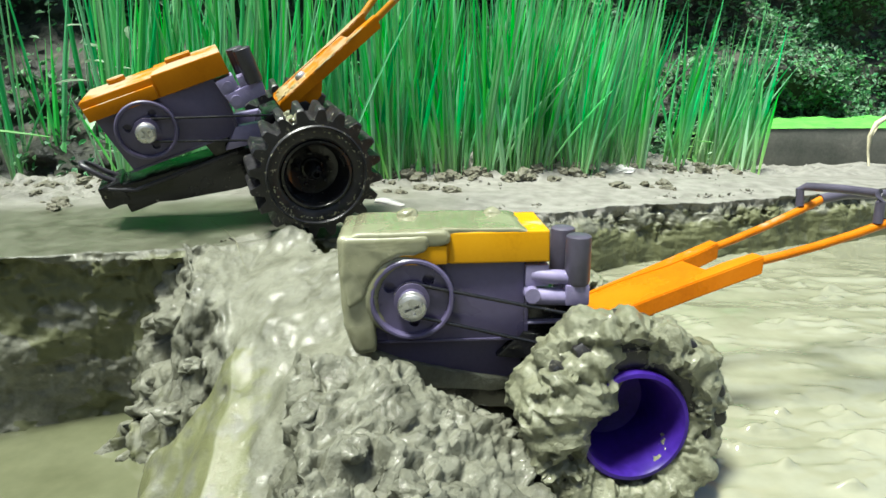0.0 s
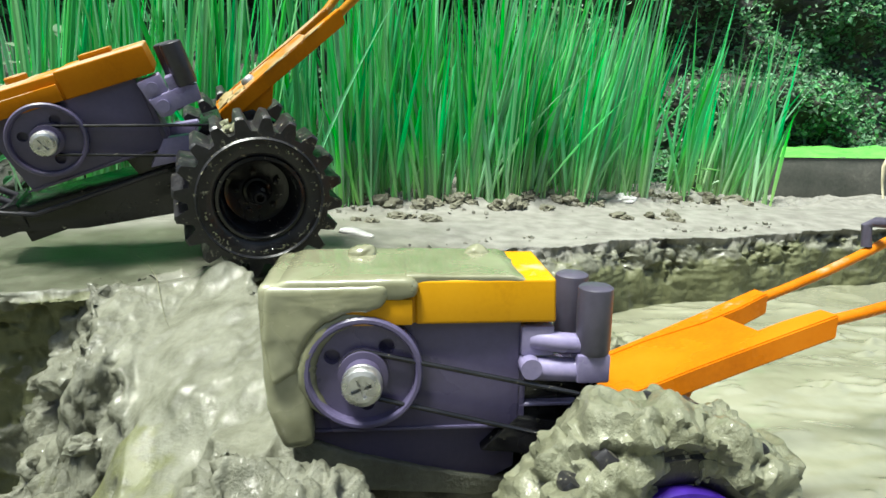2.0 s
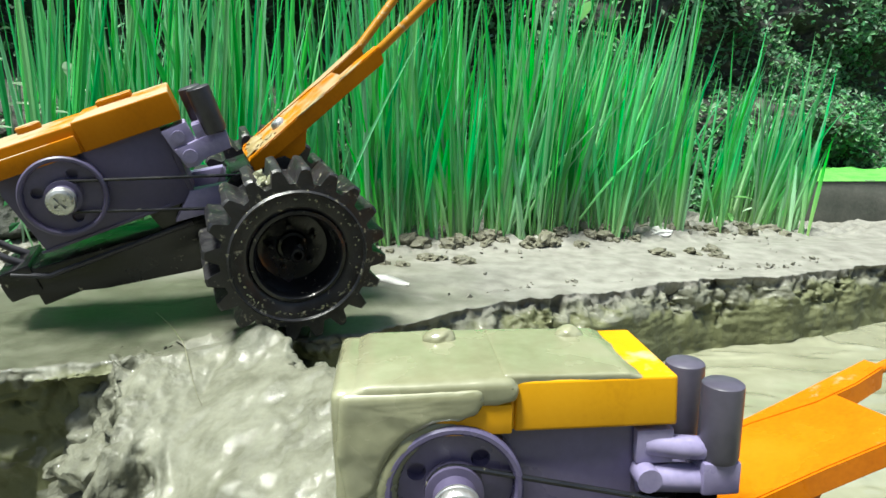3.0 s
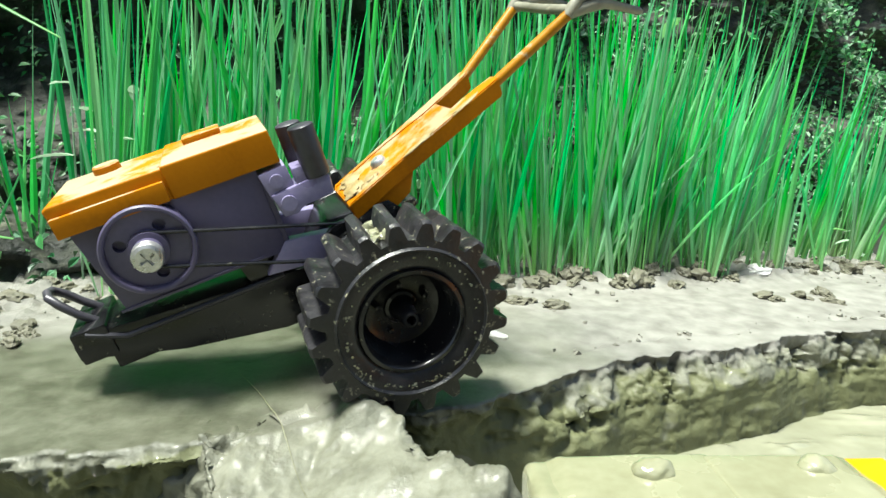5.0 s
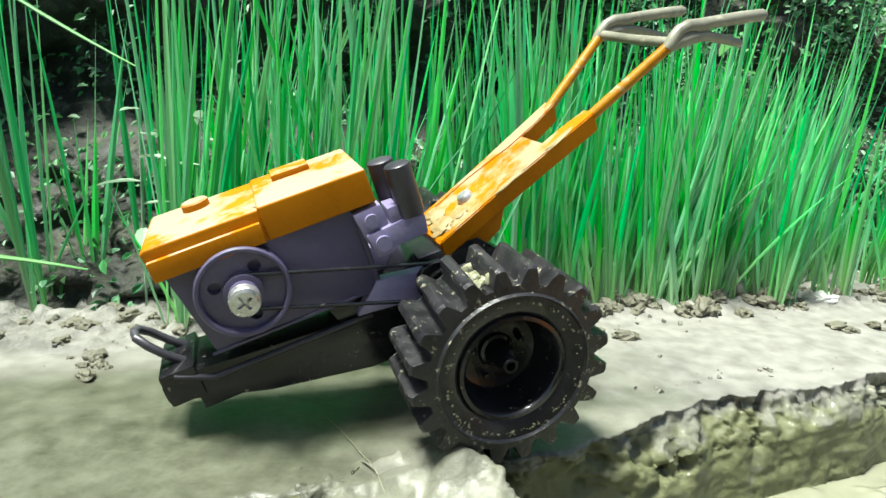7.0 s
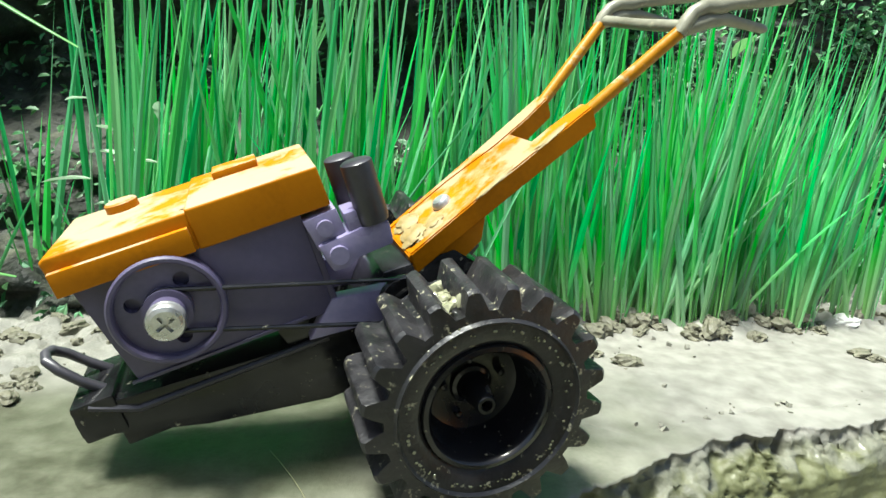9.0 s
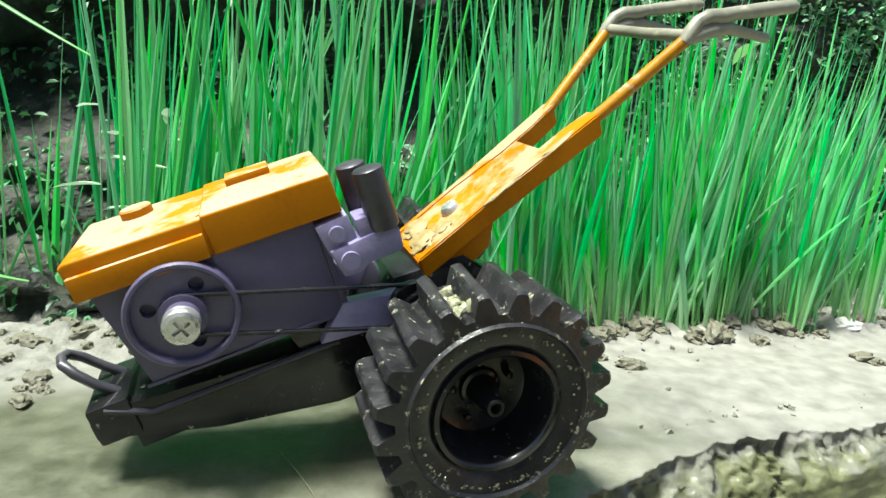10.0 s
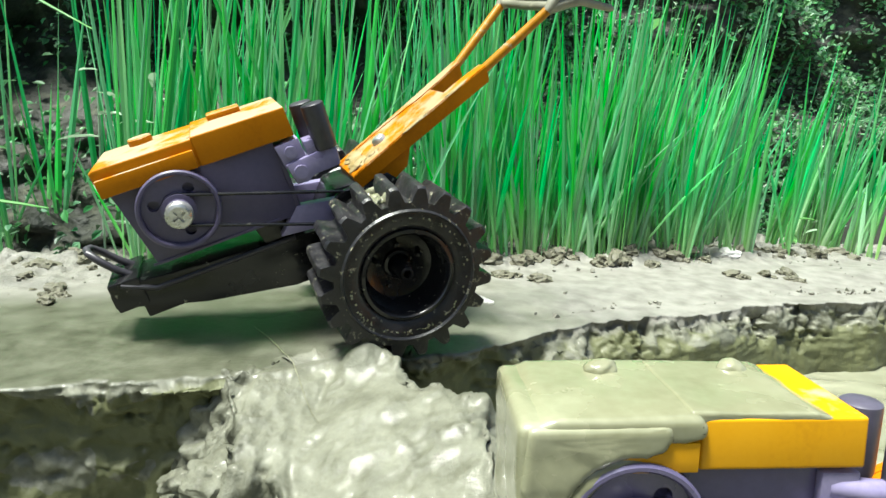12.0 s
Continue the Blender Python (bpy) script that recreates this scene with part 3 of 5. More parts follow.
def ground_rows():
    """Distances from the bund's edge: close rows on the cut wall, wide ones far off."""
    mid = np.concatenate([np.concatenate([np.arange(-0.27, -0.13, 0.0009), np.arange(-0.13, -0.042, 0.0010)]), np.arange(-0.042, 0.006, 0.0007), np.arange(0.006, 0.21, 0.0017)])
    out = np.cumsum(0.0017 * 1.22 ** np.arange(1, 46))
    return np.concatenate([(mid[0] - out)[::-1], mid, mid[-1] + out])


def ground_sheet():
    side = np.concatenate([np.arange(-0.34, -0.17, 0.0016), np.arange(-0.17, 0.06, 0.0009), np.arange(0.06, 0.36, 0.0014)])
    wide = np.cumsum(0.0016 * 1.22 ** np.arange(1, 46))
    xs, vs = np.concatenate([(side[0] - wide)[::-1], side, side[-1] + wide]), ground_rows()
    ob = sheet("ground", xs, vs, lambda x, v: height(x, v + edge_y(x)), GROUND)
    co = np.empty(len(ob.data.vertices) * 3, np.float32)
    ob.data.vertices.foreach_get("co", co)
    co = co.reshape(-1, 3).astype(float)
    x, v, z = co[:, 0], co[:, 1].copy(), co[:, 2]
    y = v + edge_y(x)
    spilt = smooth(-0.172, -0.128, x + 0.035 * fbm(x, v, 0.025, 3, 2)) * smooth(-0.030, -0.045, x)
    co[:, 1] = y
    ob.data.vertices.foreach_set("co", co.ravel().astype(np.float32))
    _, torn, run = land(x, y)
    displaced(ob, torn)
    crust = smooth(-0.003, 0.004, v + 0.006 * fbm(x, y, 0.02, 3, 3)) * smooth(-0.12, 0.02, x + 0.10 * fbm(x, y, 0.06, 4, 2))
    crust = np.maximum(crust, 0.85 * smooth(0.11, 0.15, v))
    even = smooth(-0.002, 0.008, v) * smooth(0.17, 0.14, v)
    soaked = 0.30 * smooth(0.3, 0.8, torn) * smooth(0.018, -0.010, z + 0.012 * fbm(x, y, 0.02, 3, 1)) * smooth(-0.10, -0.12, x)
    even = np.maximum(even, 0.5 * spilt * smooth(0.4, 0.2, torn))
    # left bund top: wet clay plus the tractor's soft shade, put into the colour
    damp_shade = 0.7 * smooth(-0.03, -0.12, x + 0.05 * fbm(x, y, 0.05, 3, 4)) * smooth(-0.002, 0.004, v)
    damp_shade = np.maximum(damp_shade, 0.35 * run)
    soaked = np.maximum(soaked, 0.55 * run)
    att = ob.data.attributes.new("damp_shade", "FLOAT", "POINT")
    att.data.foreach_set("value", damp_shade.astype(np.float32))
    att = ob.data.attributes.new("soaked", "FLOAT", "POINT")
    att.data.foreach_set("value", soaked.astype(np.float32))
    att = ob.data.attributes.new("even", "FLOAT", "POINT")
    att.data.foreach_set("value", even.astype(np.float32))
    att = ob.data.attributes.new("dry", "FLOAT", "POINT")
    att.data.foreach_set("value", np.clip(crust, 0, 1).astype(np.float32))
    ob.data.update()
    return ob


ground = tagged(ground_sheet(),
                "wet grey-olive clay ground with a cut bund and spilled mud", "ground", kind="structure")


def bund_face():
    """The cut face of the bund: a crumbly torn lip, spade-cut and leaning out on one side, undercut and chunky on the other."""
    xs = np.concatenate([np.arange(-3.0, -0.40, 0.05), np.arange(-0.40, 0.38, 0.0011), np.arange(0.38, 3.0, 0.05)])
    ds = np.concatenate([np.arange(-0.016, 0.0, 0.0008), np.arange(0.0, 0.022, 0.0008), np.arange(0.022, 0.118, 0.0012)])
    X, D = np.meshgrid(xs, ds)
    d, share = np.clip(D, 0, None), np.clip(-D, 0, None) / 0.016
    bare = smooth(-0.055, 0.0, X)
    back = share * (0.029 + 0.054 * (1 - bare))
    rim = smooth(0.0, 0.010, d)
    L = lip_y(X, edge_y(X)) * (1 - rim) + rim * (edge_y(X) + 0.010 * fbm(X, edge_y(X) * 0.3, 0.05, 4, 6))
    worn = 0.010 * smooth(0.0, 0.018, d + 0.008 * fbm(X, d, 0.012, 3, 4)) * (0.3 + 0.7 * smooth(0.15, 0.07, X))
    cut = worn + 0.10 * d + 0.003 * fbm(X, d, 0.03, 3, 5) + 0.0010 * fbm(X * 0.4 + d * 0.9, d * 2.2, 0.006, 3, 3)
    left = 0.012 * fbm(X, d, 0.05, 3, 6) - 0.006 * smooth(0.002, 0.015, d) + 0.006 * np.clip(fbm(X * 0.5, d * 1.4, 0.03, 3, 4), 0, 1) - 0.006 * smooth(0.05, 0.09, d)
    out = (cut * bare + left * (1 - bare)) * smooth(0.0, 0.004, d)
    crumbly = smooth(0.022, 0.008, d + 0.020 * fbm(X, X * 0, 0.05, 3, 2) - 0.011 * smooth(0.10, 0.03, X))
    rough = (bare * (0.12 + 0.55 * crumbly) + (1 - bare) * (0.30 + 0.45 * smooth(0.026, 0.010, d + 0.02 * fbm(X, X * 0, 0.04, 3, 5)))) * smooth(-0.0014 * (1 - bare), 0.004, D)
    nx, ny = 0.40, -0.92
    Xs, Y = X + nx * out, L + ny * out + back
    top = bund_top(X, Y) + (0.25 + 0.75 * bare) * (0.0004 * smooth(1.0, 0.5, share) - 0.0009 * smooth(0.6, 1.0, share))
    Z = top - d
    n = len(xs)
    i = np.arange((len(ds) - 1) * (n - 1))
    a = (i // (n - 1)) * n + i % (n - 1)
    ob = raw("bund_face", np.stack([Xs, Y, Z], -1).reshape(-1, 3), np.stack([a, a + n, a + n + 1, a + 1], -1), GROUND)
    displaced(ob, rough.ravel())
    soak = (smooth(0.0005 - 0.0008 * (1 - bare), 0.004, D + 0.006 * fbm(X, D, 0.02, 3, 6) * smooth(-0.0005, 0.003, D)) * (1 - bare * (0.30 + 0.45 * smooth(0.018, 0.004, D + 0.016 * fbm(X, D, 0.03, 3, 1)))) * (1 - (1 - bare) * smooth(0.10, 0.20, fbm(X * 0.7, D, 0.018, 4, 3) + 0.10 * smooth(0.024, 0.008, D) - 0.03 * smooth(0.03, 0.05, D)))).ravel()
    dry = (smooth(0.006, 0.001, D) * smooth(-0.12, 0.02, X + 0.10 * fbm(X, Y, 0.06, 4, 2))).ravel()
    # same painted shade and wetness, carried on to this sheet's top strip
    damp_shade = (0.7 * smooth(-0.03, -0.12, X + 0.05 * fbm(X, Y, 0.05, 3, 4)) * smooth(0.002, 0.0, D)).ravel()
    for name, value in (("soaked", soak), ("dry", dry), ("damp_shade", damp_shade), ("even", np.where(D.ravel() < 0, 0.9, 0.35))):
        ob.data.attributes.new(name, "FLOAT", "POINT").data.foreach_set("value", value.astype(np.float32))
    return tagged(ob, "dark wet olive clay face of the cut bund", "bank", kind="structure")


bund_face()


def ripples(x, y):
    near = np.exp(-((x - 0.2) ** 2 + (y - 0.3) ** 2) / 0.09)
    bits = smooth(-0.05, 0.22, fbm(x, y, 0.06, 3, 6))
    return WATER_HIGH - 0.008 * (1 - smooth(0.20, 0.40, y)) + near * (0.0028 * fbm(x, y * 2.0, 0.045, 2, 2) + 0.007 * np.clip(fbm(x, y * 2.2, 0.026, 2, 4), 0, 1) ** 2 + bits * 0.013 * np.clip(fbm(x * 0.8, y * 1.8, 0.011, 2, 5), 0, 1) ** 2)


def patch(name, x0, x1, y0, y1, step, zf, mat, label):
    return tagged(sheet(name, np.arange(x0, x1, step), np.arange(y0, y1, step), zf, mat), label, "water", kind="structure")


water_1 = tagged(sheet("water_1", np.concatenate([np.arange(-0.055, 0.02, 0.003), np.arange(0.02, 0.34, 0.0013), np.arange(0.34, 0.9, 0.006)]), np.concatenate([np.arange(0.085, 0.12, 0.003), np.arange(0.12, 0.50, 0.0013), np.arange(0.5, 0.75, 0.006)]), ripples, SLIP), "rippled milky grey-green muddy water in the upper pool", "water", kind="structure")
patch("water_2", -0.9, 0.02, -0.4, 0.40, 0.01, lambda x, y: WATER_LOW + 0.0004 * fbm(x, y, 0.08, 2, 1), POOL, "still milky grey-green muddy water in the lower pool")

# ---- the bank behind the rice ----
def bank_y(x):
    return 0.735 + 0.45 * x


def bank():
    us, hs = np.concatenate([np.arange(-1.6, -0.7, 0.03), np.arange(-0.7, 1.0, 0.004), np.arange(1.0, 2.4, 0.03)]), np.concatenate([np.arange(-0.02, 0.36, 0.004), np.arange(0.36, 0.72, 0.03)])
    U, H = np.meshgrid(us, hs)
    out = 0.10 * fbm(U, H, 0.16, 5, 2) + 0.03 * np.abs(fbm(U, H * 2.2, 0.05, 3, 4)) + 0.010 * clod_noise(U, H, 0.018, 12) + 0.006 * clod_noise(U, H, 0.009, 13)
    nx, ny = -0.41, 0.91
    back = 0.16 * H + 0.05 * smooth(0.12, 0.16, H) - 0.03 * smooth(0.20, 0.24, H)
    X, Y, Z = U + nx * (back - out), bank_y(U) + ny * (back - out), 0.045 + H
    n = len(us)
    verts = np.stack([X, Y, Z], -1).reshape(-1, 3)
    i = np.arange((len(hs) - 1) * (n - 1))
    a = (i // (n - 1)) * n + i % (n - 1)
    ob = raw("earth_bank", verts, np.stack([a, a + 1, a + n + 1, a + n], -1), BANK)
    return tagged(ob, "rough soil bank behind the rice, its shade put into the near-black colour", "bank", kind="structure"), X, Y, Z


bank_ob, BX, BY, BZ = bank()


def rear_light_screen():
    """An unseen plain dark screen behind the camera, added to cut light on front faces."""
    us, hs = np.arange(-2.4, 2.4, 0.06), np.arange(-0.12, 0.75, 0.05)
    U, H = np.meshgrid(us, hs)
    X, Y = U, -0.75 - 0.35 * H - 0.12 * fbm(U, H, 0.3, 4, 3) + 0.1 * U
    n = len(us)
    i = np.arange((len(hs) - 1) * (n - 1))
    a = (i // (n - 1)) * n + i % (n - 1)
    ob = raw("unseen_light_screen_rear", np.stack([X, Y, H], -1).reshape(-1, 3), np.stack([a, a + n, a + n + 1, a + 1], -1), BANK)
    return tagged(ob, "unseen dark screen behind the camera, added to cut low front light", "bank", kind="structure")


rear_light_screen()


def leaves(name, places, sizes, mat, seed, droop=0.3, narrow=0.55, face=(-0.25, -0.55, 0.75)):
    """Many small folded pointed leaves."""
    g = np.random.default_rng(seed)
    V, F = [], []
    base = Vector(face)
    for (px, py, pz), s in zip(places, sizes):
        nrm = (base + Vector(g.normal(0, 0.55, 3))).normalized()
        t = nrm.cross(Vector(g.normal(0, 1, 3))).normalized()
        w = nrm.cross(t)
        o = Vector((px, py, pz))
        k = len(V)
        fold = nrm * s * 0.12
        V += [o - t * s * 0.5, o - t * s * 0.12 + w * s * narrow * 0.5 + fold, o + t * s * 0.22 + w * s * narrow * 0.38 + fold, o + t * s * 0.5 - nrm * s * droop * 0.3,
              o + t * s * 0.22 - w * s * narrow * 0.38 + fold, o - t * s * 0.12 - w * s * narrow * 0.5 + fold]
        F += [(k, k + 1, k + 2, k + 3), (k, k + 3, k + 4, k + 5)]
    return raw(name, V, F, mat, False)


def creeper():
    g = np.random.default_rng(11)
    sel = (BZ < 0.50) & (BX > -0.75) & (BX < 1.3)
    X, Y, Z = BX[sel], BY[sel], BZ[sel]
    dens = smooth(-0.25, 0.10, X + 0.45 * fbm(X, Z, 0.12, 3, 1)) * 0.75 + 0.25
    dens = dens * (0.12 + 0.88 * smooth(-0.16, 0.10, fbm(X * 1.0, Z * 1.6, 0.06, 3, 3) + 0.06))
    pick = g.choice(len(X), 36000, p=dens / dens.sum())
    P = np.stack([X[pick], Y[pick], Z[pick]], -1) + g.normal(0, 0.005, (36000, 3)) + np.array([0.003, -0.010, 0.002]) * g.random((36000, 1)) * 2
    return tagged(leaves("creeper_leaves", P, g.uniform(0.004, 0.0105, 36000), IVY, 3), "small dark green creeper leaves over the bank", "foliage", kind="stuff")


creeper()

# ---- the rice ----
def blade(V, F, base, lean, tall, half, bend, turn, S=6):
    """One folded tapering leaf from base; lean is its slope in x and y."""
    bx, by, bz = base
    wx, wy = math.cos(turn), math.sin(turn)
    k = len(V)
    for i in range(S):
        t = i / S
        off = t + bend * t * t
        px, py, pz = bx + lean[0] * tall * off, by + lean[1] * tall * off, bz + tall * t * (1 - 0.10 * bend * t)
        w = half * (0.5 + 0.5 * min(1, t * 3.5)) * (1 - max(0, t - 0.5) / 0.56)
        fold = 0.4 * w
        V += [(px - wx * w, py - wy * w, pz), (px + wy * fold, py - wx * fold, pz), (px + wx * w, py + wy * w, pz)]
    off = 1 + bend
    V.append((bx + lean[0] * tall * off, by + lean[1] * tall * off, bz + tall * (1 - 0.10 * bend)))
    for i in range(S - 1):
        r = k + 3 * i
        F += [(r, r + 1, r + 4, r + 3), (r + 1, r + 2, r + 5, r + 4)]
    r = k + 3 * (S - 1)
    F += [(r, r + 1, k + 3 * S), (r + 1, r + 2, k + 3 * S)]


def rice():
    g = np.random.default_rng(21)
    V, F = [], []
    count = 0
    while count < 340:
        x = g.uniform(-0.62, 0.335)
        back = g.random() ** 0.9 * 0.10
        if g.random() > np.interp(x, (-0.35, -0.15, -0.06, 0.03), (0.10, 0.11, 0.34, 0.56)) + np.interp(x, (-0.2, -0.05), (0.5, 1.3)) * float(fbm(np.array([x]), np.array([back * 0.5]), 0.05, 2, 1)[0]):
            continue
        y = float(rice_front(x)) + back
        count += 1
        tall = np.interp(x, (-0.6, -0.2, 0.0, 0.1, 0.25, 0.37), (0.24, 0.235, 0.205, 0.19, 0.160, 0.135)) * g.uniform(0.66, 1.14)
        tilt_x, tilt_y = g.normal(0.015 + 0.09 * float(smooth(-0.1, 0.25, x)), 0.05), g.normal(-0.02, 0.05)
        z = float(height(np.array([x]), np.array([y]))[0]) - 0.004
        for b in range(g.integers(5, 9)):
            lean = (tilt_x + g.normal(0, 0.075), tilt_y + g.normal(0, 0.06))
            h = tall * (0.36 + 0.78 * g.random() ** 0.9) * (1.25 if g.random() < 0.10 else 1.0)
            if g.random() < 0.06:
                lean, h = (lean[0] + g.choice((-1, 1)) * 0.3, lean[1]), h * 0.7
            blade(V, F, (x + g.normal(0, 0.0035), y + g.normal(0, 0.0035), z), lean, h, g.uniform(0.0009, 0.0021), g.uniform(0, 0.4), g.normal(0, 0.6))
    return tagged(raw("rice_seedlings", V, F, GRASS, False), "dense upright bright green rice seedlings with pale stems", "grass", kind="stuff")


rice()

# ---- the kerb ----
def kerb():
    ob = new("concrete_kerb")
    ob.matrix_basis = pose(0.385, 0.822, 0.003, 0, 0, 3)
    bm = bmesh.new()
    prism(bm, [(0, 30), (900, 30), (900, 92), (8, 92), (2, 80)], 0, 160, 3, 2)
    part("kerb_block", bm, CONCRETE, ob)
    bm = bmesh.new()
    xs, ys = np.arange(2, 899, 6.0), np.arange(3, 160, 6.0)
    g = {}
    for i, x in enumerate(xs):
        for j, y in enumerate(ys):
            rim = min(1, min(j, len(ys) - 1 - j, i, len(xs) - 1 - i) / 2)
            g[i, j] = bm.verts.new((x * MM, (y - 4 * (1 - rim)) * MM, (91 + rim * (5 + 5 * float(fbm(x * MM, y * MM, 0.02, 3, 2)))) * MM))
    for i in range(len(xs) - 1):
        for j in range(len(ys) - 1):
            bm.faces.new((g[i, j], g[i + 1, j], g[i + 1, j + 1], g[i, j + 1]))
    part("moss_cover", bm, MOSS, ob, "bright green moss on the top")
    return tagged(ob, "weathered dark concrete kerb topped with bright moss", "kerb")


kerb()


# ---- the toy tractors ----
def circle_pts(cx, cz, r, n, a0=0.0):
    return [(cx + r * math.cos(a0 + 2 * math.pi * i / n), cz + r * math.sin(a0 + 2 * math.pi * i / n)) for i in range(n)]


def plate_with_holes(bm, outer, holes, y, depth):
    """A flat plate in the x-z plane at y (mm) with holes whose walls go back by depth."""
    es = []
    for k, loop in enumerate([outer] + holes):
        vs = [bm.verts.new((x * MM, y * MM, z * MM)) for x, z in loop]
        es += [bm.edges.new((vs[i], vs[(i + 1) % len(vs)])) for i in range(len(vs))]
        if k:
            ws = [bm.verts.new((x * MM, (y + depth) * MM, z * MM)) for x, z in loop]
            for i in range(len(vs)):
                j = (i + 1) % len(vs)
                bm.faces.new((vs[i], vs[j], ws[j], ws[i]))
            bm.faces.new(ws)
    bmesh.ops.triangle_fill(bm, edges=es, use_beauty=True)
    bmesh.ops.recalc_face_normals(bm, faces=bm.faces)


def tyre_mesh(lugs=20, half=15.0, cut=0.0):
    """A tractor tyre round the y axis with straight deep lugs across it."""
    bm = bmesh.new()
    n = lugs * 10
    prof = [(19.5, -0.55), (20.5, -0.86), (23.0, -0.98), (27.4, -1.0), (28.2, -1.07), (29.0, -1.0), (31.6, -0.985), (0, -0.97), (1, -0.90), (1, -0.5), (1, 0.0), (1, 0.5), (1, 0.90), (0, 0.97), (31.6, 0.985), (29.0, 1.0), (28.2, 1.07), (27.4, 1.0), (23.0, 0.98), (20.5, 0.86), (19.5, 0.55)]
    rings = []
    for i in range(n):
        a = 2 * math.pi * i / n
        row = []
        for r, y in prof:
            if r < 2:
                ph = a * lugs + y * 0.35
                s = 0.5 + 0.5 * math.cos(ph)
                up = min(1, max(0, (s - 0.04) / 0.86))
                up = up * up * (3 - 2 * up)
                r = 31.3 - cut + 7.0 * up - (1.0 * up if r == 0 else 0)
                r += 0.25 * noise.noise(Vector((a * 40, y * 6, 1)))
            row.append(bm.verts.new((r * math.cos(a) * MM, y * half * MM, r * math.sin(a) * MM)))
        rings.append(row)
    for i in range(n):
        a, b = rings[i], rings[(i + 1) % n]
        for j in range(len(prof) - 1):
            bm.faces.new((a[j], a[j + 1], b[j + 1], b[j]))
    bmesh.ops.recalc_face_normals(bm, faces=bm.faces)
    return bm


def rim_mesh(plain=False):
    bm = bmesh.new()
    if plain:
        lathe(bm, [(20.2, 9), (20.6, 13.0), (20.0, 14.2), (18.6, 14.4), (17.8, 13.0), (17.2, 6.0), (16.4, -4.0), (14.6, -13.0), (10.0, -16.0), (5.0, -16.4), (4.4, -12.0), (2.6, -10.5), (0, -10.5)], (0, 0, 0), (0, -1, 0), 56)
        return bm
    lathe(bm, [(20.2, 9), (20.6, 13.0), (20.0, 14.2), (18.6, 14.4), (17.6, 13.2), (17.2, 9.5), (16.6, 2), (15.0, -1.0), (12.0, -2.0), (7.0, -2.2), (6.4, -0.8), (5.2, -0.4), (4.6, 0.6), (4.2, 3.4), (3.9, 6.0), (3.4, 8.0), (3.2, 11.6), (2.7, 12.2), (1.8, 12.2), (1.6, 6.0), (0, 6.0)], (0, 0, 0), (0, -1, 0), 56)
    for k in range(5):
        a = 2 * math.pi * k / 5 + 0.3
        lathe(bm, [(0.01, 2.0), (1.1, 1.6), (1.3, -0.5), (1.3, -2.5)], (9.8 * math.cos(a), 0, 9.8 * math.sin(a)), (0, -1, 0), 8)
    return bm


def wheel(parent, y, z, mirror, rim_mat, turn, muddy):
    w = new("wheel")
    w.parent = parent
    w.matrix_basis = pose(0, y * MM, z * MM, 0, turn, 180 if mirror else 0)
    part("tyre", tyre_mesh(20, 12.0, 1.5) if muddy else tyre_mesh(), RUBBER, w, "muddy black rubber tyre with deep lugs" if muddy else "black rubber tyre with deep straight lugs")
    part("rim", rim_mesh(muddy), rim_mat, w, "violet dished rim" if muddy else "black dished rim with a hollow hub")
    if not muddy and not mirror:
        g = np.random.default_rng(9)
        bm = bmesh.new()
        for k in range(110):
            a, r = g.uniform(0, 2 * math.pi), (25.2 if k % 3 else 28.6) + g.normal(0, 0.35)
            q = g.uniform(0.22, 0.6)
            lump(bm, (r * math.cos(a), -15.1, r * math.sin(a)), (q, 0.25, q), k, 0.4, 1)
        part("clay_specks", bm, COATED, w, "dried clay specks on the sidewall")
    if muddy:
        # a thick uneven coat of clay over tread and sidewall, leaving the dish half open
        bm = bmesh.new()
        n, m = 340, 100
        rows, here, away = [], [], []
        for i in range(n):
            a = 2 * math.pi * i / n
            row = []
            for j in range(m):
                b = math.pi * (1.62 - 2.24 * j / (m - 1))    # round the section, open inwards
                sx, sy = math.sin(b), -math.cos(b)
                sx, sy = math.copysign(abs(sx) ** 0.8, sx), math.copysign(abs(sy) ** 0.8, sy)
                r = 28.6 + (8.6 * sx if sx > 0 else 6.4 * sx)
                y2 = 15.0 * sy * (1.0 if sx > -0.2 else 0.96)
                if sx < -0.05 and sy < 0:
                    r -= min(1, -sx * 2) * (1.4 + 9.0 * max(0, math.cos(a - radians(140 + turn))) ** 1.5 + 1.8 * noise.noise(Vector((math.cos(a) * 2.4, math.sin(a) * 2.4, 3.3))))
                if sx > 0.3:
                    r += 1.6 * max(0.0, math.sin(a * 13 + 0.08 * y2)) ** 0.8
                row.append(len(here))
                here.append((r * math.cos(a), y2, r * math.sin(a)))
                away.append((sx * math.cos(a), sy, sx * math.sin(a)))
            rows.append(row)
        here, away = np.array(here), np.array(away)
        here = here + away * (3.7 + 600 * torn_clay(here * MM + 0.3))[:, None]
        vs = [bm.verts.new(q) for q in here * MM]
        for i in range(n):
            p, q = rows[i], rows[(i + 1) % n]
            for j in range(m - 1):
                bm.faces.new((vs[p[j]], vs[p[j + 1]], vs[q[j + 1]], vs[q[j]]))
        bmesh.ops.recalc_face_normals(bm, faces=bm.faces)
        part("mud_coat", bm, LIT_MUD, w, "thick wet grey-olive clay caked on the tyre")
    return w


